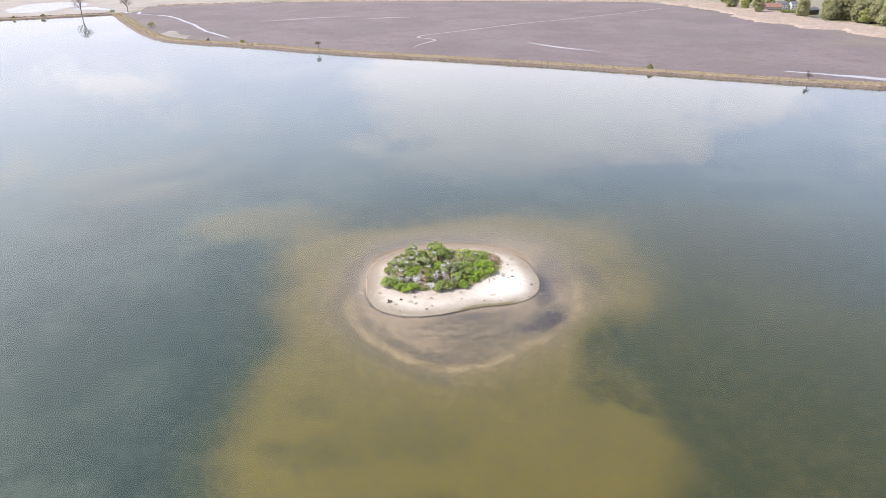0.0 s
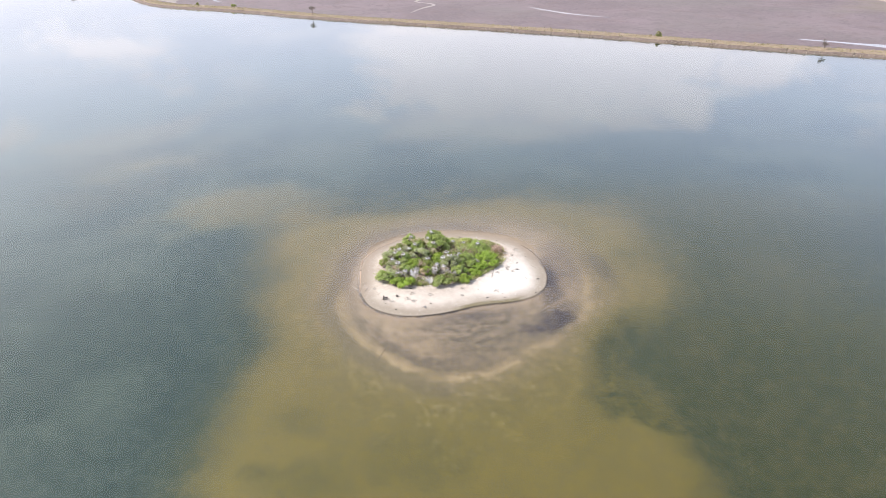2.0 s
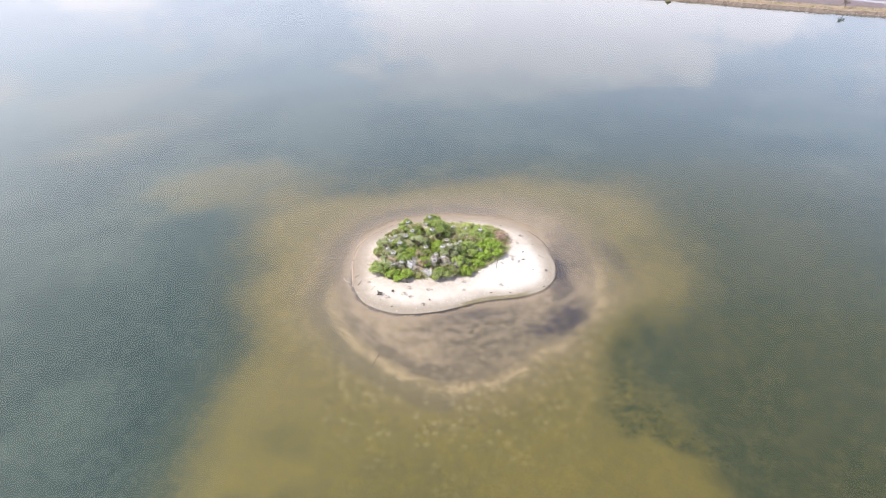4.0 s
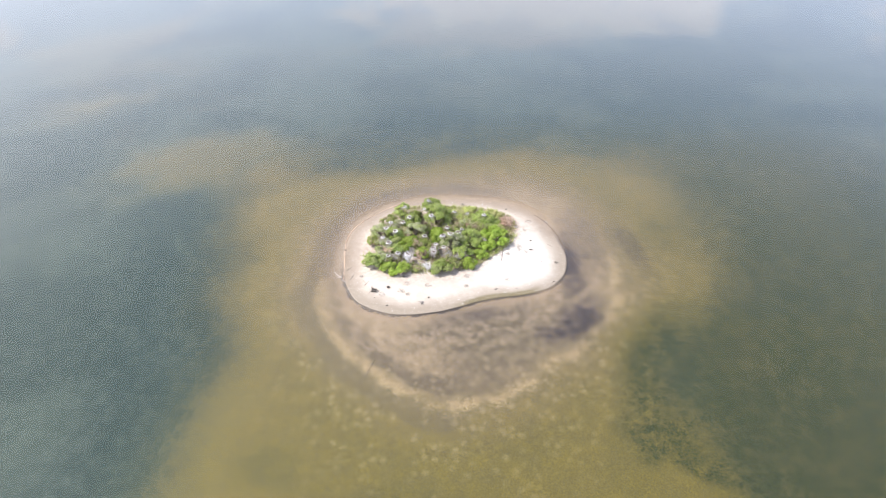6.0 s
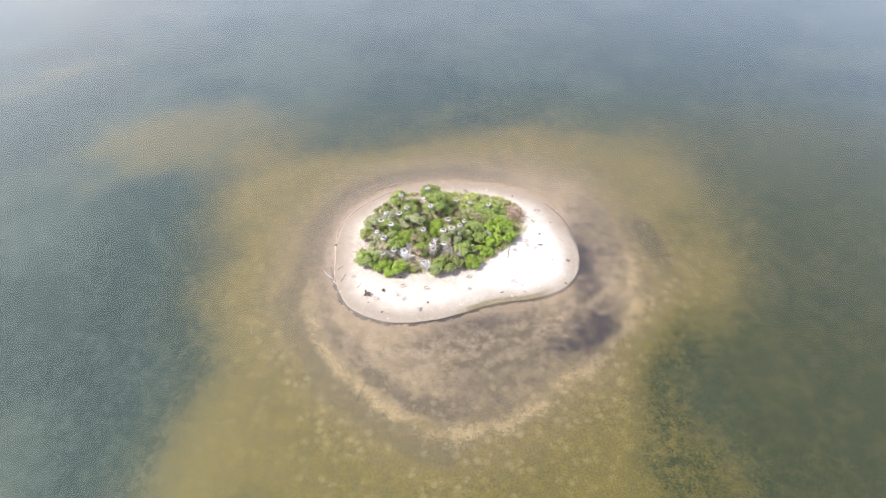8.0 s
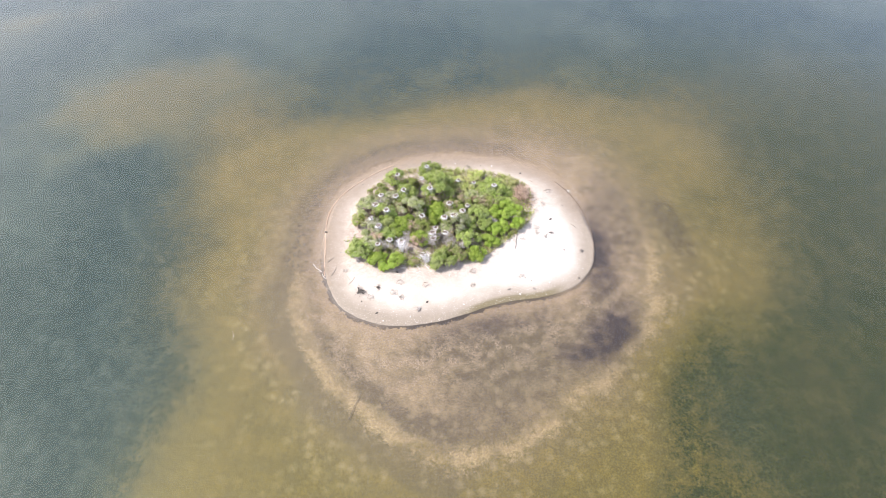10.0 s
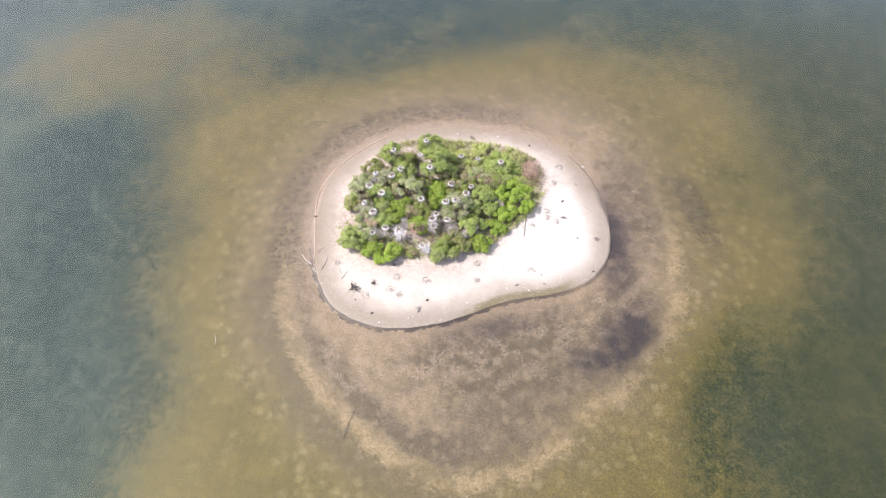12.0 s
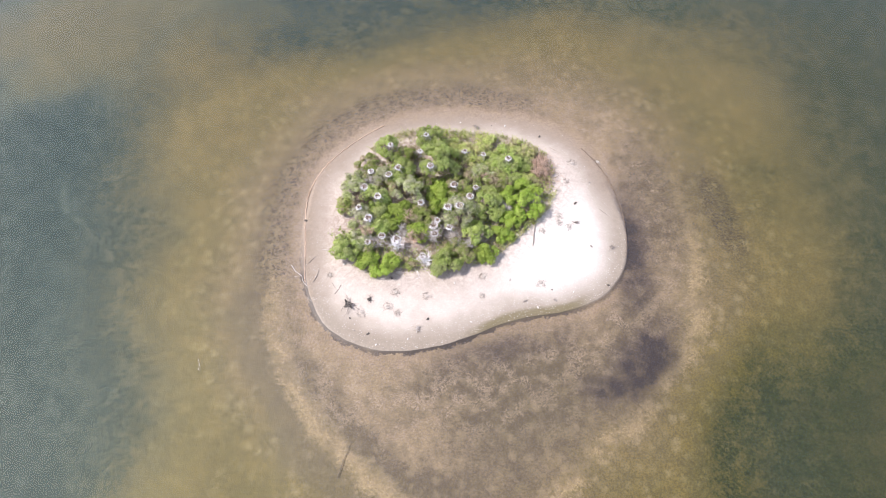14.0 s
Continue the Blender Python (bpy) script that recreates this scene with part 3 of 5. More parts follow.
FLAT_SHORE = [(-455, 880), (-480, 970), (-278, 1050), (18, 1048), (330, 1000), (404, 810), (380, 656), (419, 604), (429, 502), (620, 380), (760, 150)]
mudflat = slab("mudflat", DIKE + FLAT_SHORE, 0.15, M_FLAT, "drained purple-grey mudflat behind the dike", "mudflat")
west_flat = slab("mudflat_west", DIKE_WEST + [(-1500, 800), (-1300, 1500), (-500, 1400), (-478, 960)], 0.15, M_PALE, "pale drying flat beyond the western dike", "mudflat")


def along(path, gap):
    """Points at even steps along a line, with the way it runs there."""
    out = []
    for (x0, y0), (x1, y1) in zip(path, path[1:]):
        d = math.hypot(x1 - x0, y1 - y0)
        for k in range(max(1, int(d / gap))):
            f = k * gap / d
            out.append((x0 + (x1 - x0) * f, y0 + (y1 - y0) * f, (x1 - x0) / d, (y1 - y0) / d))
    return out


def rounded(path, times=3):
    for _ in range(times):
        new_path = [path[0]]
        for a, b in zip(path, path[1:]):
            new_path += [(a[0] * .75 + b[0] * .25, a[1] * .75 + b[1] * .25), (a[0] * .25 + b[0] * .75, a[1] * .25 + b[1] * .75)]
        path = new_path + [path[-1]]
    return path


def embankment(name, path, label, half=8.0, high=1.8):
    """A turf dike with a muddy foot, uneven along its length."""
    rng = np.random.RandomState(3)
    st = along(rounded(path), 2.5)
    prof = [(-1.35, -1.6), (-1.05, -0.1), (-0.95, 0.25), (-0.75, 0.9), (-0.45, 1.0), (0, 0.95), (0.4, 1.0), (0.7, 0.75), (0.95, 0.25), (1.2, -0.3)]
    verts, faces, k = [], [], len(prof)
    for x, y, dx, dy in st:
        wide = half * (1 + 0.25 * (fbm(x, y, 14, 3) - 0.5) * 2)
        for u, h in prof:
            j = rng.rand(2) - 0.5
            verts.append((x - dy * (u * wide + j[0] * 0.8), y + dx * (u * wide + j[0] * 0.8), h * high * (1 + 0.3 * j[1])))
    for i in range(len(st) - 1):
        for j in range(k - 1):
            a = i * k + j
            faces.append((a, a + 1, a + k + 1, a + k))
    me = mesh_of(name, verts, faces, M_DIKE)
    me.materials.append(M_DIKEMUD)
    for f in me.polygons:
        f.material_index = 1 if f.index % (k - 1) in (0, 1, 7, 8) else 0
    return tagged(new(name, me), label, "dike", kind="structure")


embankment("dike", DIKE, "long low turf dike with a muddy foot")
embankment("dike_west", DIKE_WEST, "low earth dike with dry scrub on it", 7.0, 1.4)


# ---- thicket on the islet ----
def leaf_mesh(name, centres, normals, sizes, rng, mat, long=1.7):
    """Small folded leaves, two triangles each, turned at random round their normals."""
    n = len(centres)
    t = rng.normal(size=(n, 3))
    t -= normals * (t * normals).sum(1, keepdims=True)
    t /= np.linalg.norm(t, axis=1, keepdims=True) + 1e-9
    b = np.cross(normals, t)
    s = sizes[:, None]
    v = np.stack([centres - t * s * long * 0.5, centres + b * s * 0.5 + normals * s * 0.12, centres + t * s * long * 0.5 - normals * s * 0.15, centres - b * s * 0.5 + normals * s * 0.12], 1).reshape(-1, 3)
    i = np.arange(n) * 4
    f = np.concatenate([np.stack([i, i + 1, i + 2], 1), np.stack([i, i + 2, i + 3], 1)])
    me = bpy.data.meshes.new(name)
    me.from_pydata(v, [], f)
    me.materials.append(mat)
    return me


def stick_mesh(name, lines, mat, sides=4):
    """Tapered sticks: each line is (start, end, thick start, thick end)."""
    verts, faces = [], []
    for a, b, r0, r1 in lines:
        a, b = Vector(a), Vector(b)
        d = (b - a).normalized()
        u = d.orthogonal().normalized()
        v = d.cross(u)
        o = len(verts)
        for p, r in ((a, r0), (b, r1)):
            for k in range(sides):
                q = 2 * math.pi * k / sides
                verts.append(p + (u * math.cos(q) + v * math.sin(q)) * r)
        for k in range(sides):
            j = (k + 1) % sides
            faces.append((o + k, o + j, o + sides + j, o + sides + k))
        faces.append(tuple(o + sides + k for k in range(sides)))
    return mesh_of(name, verts, faces, mat)


def limbs(rng, base, tips, r):
    """Crooked tapered limbs from the foot of a shrub to the points where its crown hangs."""
    out = []
    for tip in tips:
        p, q = Vector(base) + Vector((*rng.normal(0, 0.15, 2), 0)), Vector(tip)
        prev, n = p, 4
        for k in range(1, n + 1):
            f = k / n
            cur = p.lerp(q, f) + Vector(rng.normal(0, 0.12, 3)) * (1 if k < n else 0)
            cur.z = p.z + (q.z - p.z) * f ** 0.8
            out.append((prev, cur, r * (1 - 0.7 * (f - 1 / n)), r * (1 - 0.7 * f)))
            prev = cur
    return out


def shrub(x, y, r, h, mat, label, seed, density=230, leaf=0.24, bare=0.0, category="shrub"):
    """A shrub: crooked stems that carry a lumpy crown of small folded leaves, with gaps."""
    rng = np.random.RandomState(seed)
    z0 = z_at(x, y)
    root = tagged(new("shrub"), label, category, "shrubs of the thicket")
    root.location = (x, y, z0)
    cs, ns, ss, tips = [], [], [], []
    lobes = int(9 + r * 7)
    for k in range(lobes):
        a, d = rng.rand() * 6.283, r * 0.86 * math.sqrt(rng.rand()) * (k > 0)
        lr = rng.uniform(0.4, 0.95) * (0.42 + 0.14 * r)
        top = h * (1 - 0.55 * (d / r) ** 2) * rng.uniform(0.8, 1.08)
        c = np.array([d * math.cos(a), d * math.sin(a), max(top - lr * 0.8, lr * 0.35)])
        tips.append(c)
        m = int(density * 2.9 * lr * lr * (1 - bare))
        u = rng.normal(size=(m, 3))
        u[:, 2] = np.abs(u[:, 2]) * 1.1 - 0.45
        u /= np.linalg.norm(u, axis=1, keepdims=True)
        rad = lr * (0.72 + 0.42 * rng.rand(m, 1) ** 0.8) * (1 + 0.30 * np.sin(u[:, :1] * 9 + k) * np.cos(u[:, 1:2] * 8 + k))
        p = c + u * rad * np.array([1, 1, 0.85])
        keep = p[:, 2] > 0.05
        cs.append(p[keep])
        nn = u[keep] + rng.normal(0, 0.32, (keep.sum(), 3)) + np.array([0, 0, 0.30])
        ns.append(nn / np.linalg.norm(nn, axis=1, keepdims=True))
        ss.append(leaf * rng.uniform(0.55, 1.3, keep.sum()))
    piece("crown", leaf_mesh("crown", np.concatenate(cs), np.concatenate(ns), np.concatenate(ss), rng, mat), root)
    piece("branch_frame", stick_mesh("branch_frame", limbs(rng, (0, 0, -0.1), tips[:12], 0.05 + 0.012 * h), M_BARK), root)
    return root


def bare_shrub(x, y, r, h, mat, label, seed, twigs=75):
    rng = np.random.RandomState(seed)
    root = tagged(new("dead_shrub"), label, "dead shrub", "dead shrubs of the thicket")
    root.location = (x, y, z_at(x, y))
    tips = [(r * 0.7 * math.cos(a) * f, r * 0.7 * math.sin(a) * f, h * rng.uniform(0.55, 0.9)) for a, f in zip(rng.rand(9) * 6.283, rng.uniform(0.2, 1, 9))]
    piece("branch_frame", stick_mesh("branch_frame", limbs(rng, (0, 0, -0.1), tips, 0.07), mat), root)
    lines = []
    for k in range(twigs):
        b = Vector(tips[rng.randint(len(tips))]) * rng.uniform(0.45, 1.0)
        d = Vector(rng.normal(0, 1, 3))
        d.z = abs(d.z) * 0.7 + 0.1
        e = b + d.normalized() * rng.uniform(0.4, 1.3) * r * 0.5
        lines.append((b, e, 0.028, 0.012))
        lines.append((b.lerp(e, 0.5), b.lerp(e, 0.5) + Vector(rng.normal(0, 0.25, 3)), 0.016, 0.008))
    piece("twig_mass", stick_mesh("twig_mass", lines, mat, 3), root)
    return root


G, B, Y, O, S = LEAF_GREEN, LEAF_BRIGHT, LEAF_GREY, LEAF_OLIVE, LEAF_GRASS
NAMES = {id(G): "dense green leafy shrub with bird nests", id(B): "bright fresh green shrub at the sand's edge", id(Y): "grey-green shrub with whitened twigs", id(O): "olive-green low scrub with dry stems", id(S): "tussock of yellow-green grass and herbs"}
SHRUBS = [(-13.6, 25.4, 2.0, 3.6, G), (-7.4, 26.4, 2.5, 4.2, G), (-6.4, 22.4, 3.6, 4.6, G), (-16.4, 22.6, 2.4, 1.8, O), (-18.2, 18.0, 2.4, 2.4, Y),
          (-11.6, 20.6, 2.4, 3.4, G), (-10.8, 17.2, 2.7, 3.6, Y), (-15.2, 16.4, 2.3, 3.2, G), (-17.0, 13.0, 2.3, 2.6, Y), (-12.4, 13.8, 2.6, 2.6, B),
          (-8.5, 13.6, 2.4, 2.2, O), (-2.6, 18.3, 3.0, 2.2, O), (-1.0, 23.6, 3.2, 2.2, S), (3.9, 22.9, 3.3, 2.2, G), (6.2, 24.8, 2.6, 1.6, S),
          (5.9, 15.8, 3.5, 2.6, B), (2.9, 10.4, 1.6, 1.5, B), (0.6, 14.9, 2.9, 3.2, G), (-3.2, 12.6, 3.2, 3.8, Y), (-19.0, 8.2, 2.3, 2.4, G),
          (-16.2, 6.1, 1.5, 1.6, B), (-13.6, 5.4, 2.1, 1.9, B), (-10.2, 5.7, 0.8, 0.9, O), (-5.1, 5.6, 2.4, 2.2, G), (0.3, 7.4, 1.8, 1.6, B),
          (-2.4, 7.0, 2.0, 1.9, O), (-17.4, 9.4, 2.0, 2.0, Y), (1.6, 26.4, 2.4, 1.4, S), (-5.8, 16.2, 2.6, 2.0, B), (2.6, 19.0, 2.6, 2.0, O),
          (-14.6, 11.4, 1.9, 2.2, G), (-1.2, 10.0, 2.2, 2.6, G), (-14.2, 20.2, 1.8, 2.4, Y), (-9.0, 10.8, 1.8, 1.7, B), (6.9, 19.2, 1.8, 1.4, S), (6.8, 22.6, 1.5, 1.3, G),
          (-11.0, 24.4, 1.6, 2.0, O), (-4.2, 25.8, 2.0, 1.8, S), (-9.2, 18.6, 1.8, 2.2, O), (-14.4, 13.6, 1.8, 2.4, G), (-7.2, 11.8, 1.6, 1.6, O), (-16.0, 8.0, 1.5, 1.6, O), (0.2, 20.8, 2.2, 1.9, Y), (4.2, 19.4, 2.0, 1.8, G), (3.6, 12.6, 2.0, 1.8, B), (-6.4, 18.4, 1.8, 1.6, B), (-19.6, 15.4, 1.6, 1.8, O), (-18.4, 20.6, 1.5, 1.4, Y), (-4.2, 8.2, 1.5, 1.6, O)]
for i, (x, y, r, h, mat) in enumerate(SHRUBS):
    shrub(x, y, r, h, mat, NAMES[id(mat)], 100 + i, leaf=0.14 if mat is S else 0.165, bare=0.35 if mat is Y else 0.0)
for i, (x, y, r, h) in enumerate([(-3.9, 9.0, 2.0, 2.2), (-12.1, 8.2, 1.9, 2.6), (-8.0, 6.0, 1.9, 1.4), (-6.8, 9.6, 2.2, 2.6), (-15.0, 8.8, 1.8, 2.0), (-16.4, 19.0, 1.6, 2.6), (-11.4, 10.6, 1.6, 2.0), (-3.4, 15.2, 1.6, 2.6)]):
    bare_shrub(x, y, r, h, M_GUANO if i in (1, 2) else M_DEAD, "leafless shrub whitened by bird droppings" if i in (1, 2) else "leafless shrub with grey dead twigs", 300 + i)

for i, (x, y, r, h) in enumerate([(-8.6, 19.9, 1.3, 2.2), (-13.2, 17.6, 1.1, 2.4), (2.8, 14.6, 1.2, 2.2), (2.3, 18.2, 1.3, 2.2), (-9.8, 9.6, 1.5, 1.8), (-1.9, 8.4, 1.5, 2.2), (-2.4, 21.6, 1.6, 2.4), (0.5, 20.8, 1.4, 2.2), (-1.2, 9.4, 1.4, 2.6), (-9.0, 9.8, 1.5, 2.2), (-16.3, 10.4, 1.4, 2.6), (3.4, 13.9, 1.2, 2.2), (-17.3, 15.8, 1.2, 2.8), (-10.8, 12.6, 1.2, 2.8)]):
    bare_shrub(x, y, r, h, (M_TWIG, M_STRAW, M_DEAD)[i % 3], "dry leafless scrub with pale brittle stems", 340 + i, 120)


def undergrowth():
    """Low herbs and grass that fill the thicket between the shrubs."""
    rng = np.random.RandomState(8)
    n = 26000
    x, y = rng.uniform(-23, 13, n), rng.uniform(3, 31, n)
    d = inside(x, y, THICKET_C, THICKET_R)
    patchy = fbm(x, y, 3.0, 3)
    keep = (d > -0.6) & (patchy > 0.46) & (rng.rand(n) < np.clip(0.35 + d * 0.5, 0, 1))
    x, y = x[keep], y[keep]
    z = plan_at(x, y)["z"] + rng.rand(len(x)) ** 1.6 * 0.75
    nn = rng.normal(0, 0.8, (len(x), 3)) + np.array([0, 0, 0.5])
    nn /= np.linalg.norm(nn, axis=1, keepdims=True)
    me = leaf_mesh("undergrowth", np.stack([x, y, z], 1), nn, rng.uniform(0.12, 0.26, len(x)), rng, LEAF_OLIVE, 2.2)
    return tagged(new("undergrowth", me), "low olive herbs and dry grass between the shrubs", "undergrowth", kind="stuff")


undergrowth()


def grass_fringe():
    """Blades that lean out along the thicket's northern and eastern edge."""
    rng = np.random.RandomState(18)
    verts, faces = [], []
    for k in range(2600):
        a = rng.uniform(-0.9, 2.4)
        if 0.10 < a < 0.52:
            continue
        r = float(THICKET_R(a)) - abs(rng.normal(0, 1.3)) + 0.5
        x, y = THICKET_C[0] + r * math.cos(a), THICKET_C[1] + r * math.sin(a)
        h, lean, tw = rng.uniform(0.35, 0.95), rng.normal(0, 0.3, 2), rng.rand() * 3.14
        o, wx, wy = len(verts), 0.035 * math.cos(tw), 0.035 * math.sin(tw)
        verts += [(x - wx, y - wy, 0), (x + wx, y + wy, 0), (x + lean[0] * 0.5 + wx, y + lean[1] * 0.5 + wy, h * 0.6), (x + lean[0] * 0.5 - wx, y + lean[1] * 0.5 - wy, h * 0.6), (x + lean[0] * 1.4, y + lean[1] * 1.4, h)]
        faces += [(o, o + 1, o + 2, o + 3), (o + 3, o + 2, o + 4)]
    v = np.array(verts)
    v[:, 2] += np.repeat(plan_at(v[::5, 0], v[::5, 1])["z"], 5)
    return tagged(new("grass_fringe", mesh_of("grass_fringe", v, faces, LEAF_GRASS)), "yellow-green grass blades along the thicket's edge", "grass", kind="stuff")


grass_fringe()


def ring_sticks(rng, r, n, high, thick, wild=0.35):
    """Sticks laid round a hollow, as birds lay them."""
    out = []
    for k in range(n):
        a = rng.rand() * 6.283
        rr = r * rng.uniform(0.6, 1.1)
        p = Vector((rr * math.cos(a), rr * math.sin(a), rng.uniform(0.0, high)))
        d = Vector((-math.sin(a) + rng.normal(0, wild), math.cos(a) + rng.normal(0, wild), rng.normal(0, 0.22)))
        d = d.normalized() * r * rng.uniform(0.25, 0.6)
        out.append((p - d, p + d, thick, thick * 0.6))
    return out


def bowl_mesh(name, r, deep, mat, rng, sides=14, rough=0.06):
    prof = [(0.0, deep * 0.35), (0.45, deep * 0.45), (0.8, deep), (1.0, deep * 0.75), (0.85, 0.15 * deep), (0.4, -0.1 * deep)]
    verts, faces = [], []
    for u, h in prof:
        for k in range(sides):
            q = 6.283 * k / sides
            j = 1 + rng.normal(0, rough)
            verts.append((r * u * j * math.cos(q), r * u * j * math.sin(q), h + rng.normal(0, 0.02)))
    for i in range(len(prof) - 1):
        for k in range(sides):
            faces.append((i * sides + k, i * sides + (k + 1) % sides, (i + 1) * sides + (k + 1) % sides, (i + 1) * sides + k))
    return mesh_of(name, verts, faces, mat, True)


def nest(x, y, z, r, seed):
    rng = np.random.RandomState(seed)
    root = tagged(new("nest"), "bird nest of sticks whitened by droppings", "nest", "nests in the shrubs")
    root.location = (x, y, z)
    piece("bowl", bowl_mesh("bowl", r * 0.60, 0.22, M_TWIG, rng, 14, 0.12), root, "brown hollow of matted twigs")
    piece("stick_rim", stick_mesh("stick_rim", ring_sticks(rng, r * 0.66, 70, 0.22, 0.030, 0.8), M_GUANO, 3), root, "white-crusted sticks round the hollow")
    piece("crust", bowl_mesh("crust", r * 0.72, 0.16, M_GUANO, rng, 16, 0.20), root, "white crust of droppings under the rim").location.z = -0.10
    drip = []
    for k in range(34):
        a, far = rng.rand() * 6.283, rng.uniform(0.25, 0.8)
        p = Vector((r * 0.6 * math.cos(a), r * 0.6 * math.sin(a), rng.uniform(-0.1, 0.1)))
        drip.append((p, p + Vector((far * math.cos(a + 0.4), far * math.sin(a + 0.4), -rng.uniform(0.1, 0.7))), 0.020, 0.010))
    tagged(piece("support", stick_mesh("support", drip, M_DEAD, 3), root), "grey splashed twigs that carry the nest", kind="stuff")
    return root


NESTS = [(-13.3, 24.4, 4.0, .5), (-12.1, 20.1, 4.1, .6), (-16.2, 20.8, 2.3, .55), (-13.5, 19.6, 3.1, .65), (-16.9, 17.3, 3.2, .7), (-14.9, 15.3, 3.8, .65), (-16.1, 12.0, 3.2, .7),
         (-17.5, 13.7, 3.3, .5), (-14.2, 9.6, 2.3, .65), (-12.1, 9.0, 2.2, .8), (-7.0, 11.1, 2.4, .75), (-6.9, 9.9, 2.3, .7), (-7.4, 20.0, 4.5, .6), (-8.9, 22.7, 4.5, .45), (-4.0, 17.8, 2.9, .7),
         (-5.0, 13.1, 4.1, .7), (-3.4, 13.0, 4.6, .75), (-1.8, 15.5, 3.2, .7), (-0.9, 17.4, 2.7, .5), (4.1, 22.4, 3.0, .6), (-2.3, 23.9, 2.9, .5), (0.5, 23.4, 2.8, .45), (-6.5, 11.6, 3.0, .5),
         (-4.9, 10.3, 3.2, .55), (-8.8, 14.7, 2.9, .6), (-8.0, 25.6, 4.8, .45), (-16.1, 8.6, 2.3, .5), (-8.6, 6.5, 1.9, .6)]
for i, (x, y, z, r) in enumerate(NESTS):
    nest(x, y, z, r, 500 + i)


# ---- on the beach ----
def rest(x, y, lift=0.0, turn=0.0):
    return pose(x, y, z_at(x, y) + lift, 0, 0, turn)


def ground_nest(x, y, seed, r=0.55):
    rng = np.random.RandomState(seed)
    root = tagged(new("ground_nest"), "shallow ground nest of grey twigs on sand", "nest", "ground nests on the beach")
    root.matrix_basis = rest(x, y)
    piece("scrape", bowl_mesh("scrape", r * 0.42, 0.08, M_STONE, rng, 11), root, "scraped hollow with a low rim")
    piece("stick_rim", stick_mesh("stick_rim", ring_sticks(rng, r * 0.95, 26, 0.07, 0.016, 1.2), M_DRIFT, 3), root, "loose grey twigs round the hollow")
    return root


for i, (x, y) in enumerate([(-21.2, 4.6), (-12.2, 1.6), (-13.2, -.5), (-11.8, -1.3), (-8.0, 1.0), (-16.6, -1.1), (-.6, 1.2), (-.3, 3.9), (7.4, 3.0), (11.0, 12.4), (12.2, 11.7), (14.2, 23.5), (12.9, 20.0), (18.2, 24.0), (10.9, 13.6), (8.4, 11.0)]):
    ground_nest(x, y, 600 + i, 0.5 + 0.12 * (i % 3))


def root_stump(x, y, seed, size, mat, label):
    """A washed-up stump: a knotted core and roots that fan out over the sand."""
    rng = np.random.RandomState(seed)
    root = tagged(new("root_stump"), label, "stump", "stumps on the beach")
    root.matrix_basis = rest(x, y)
    core = []
    for k in range(7):
        d = Vector((rng.normal(0, 0.5), rng.normal(0, 0.5), 1)).normalized() * size * 0.4
        core.append((Vector((rng.normal(0, 0.16), rng.normal(0, 0.16), -0.05)) * size, Vector((rng.normal(0, 0.2), rng.normal(0, 0.2), 0)) * size + d, 0.11 * size, 0.06 * size))
    piece("core", stick_mesh("core", core, mat, 6), root)
    for k in range(11):
        a = 6.283 * k / 11 + rng.normal(0, 0.5)
        p, lines = Vector((rng.normal(0, 0.12), rng.normal(0, 0.12), 0.22)) * size, []
        r = rng.uniform(0.02, 0.05) * size
        for j in range(4):
            q = p + Vector((math.cos(a), math.sin(a), 0)) * size * rng.uniform(0.12, 0.4)
            q.z = max(0.02, 0.22 * size * (1 - (j + 1) / 3.2)) + rng.rand() * 0.08
            lines.append((p, q, r, r * 0.65))
            a, r, p = a + rng.normal(0, 0.35), r * 0.65, q
        piece("root", stick_mesh("root", lines, mat if k % 3 == 0 else M_DRIFT, 5), root)
    return root


root_stump(-18.5, 0.1, 41, 1.5, M_DARKWOOD, "dark washed-up stump with spreading roots")
root_stump(-15.7, 0.7, 42, 0.85, M_DARKWOOD, "smaller dark stump half sunk in sand")
root_stump(-12.8, 3.7, 43, 0.55, M_DARKWOOD, "short dark stump beside the shrubs")
root_stump(-9.2, -3.5, 44, 0.9, M_DEAD, "bleached root plate lying on the sand")
root_stump(18.1, 8.6, 45, 0.8, M_DRIFT, "grey root tangle near the beach tip")
root_stump(13.4, 12.5, 46, 0.8, M_DRIFT, "grey twisted driftwood root on white sand")
root_stump(0.0, 30.9, 47, 0.9, M_DRIFT, "grey driftwood root on the damp shore")


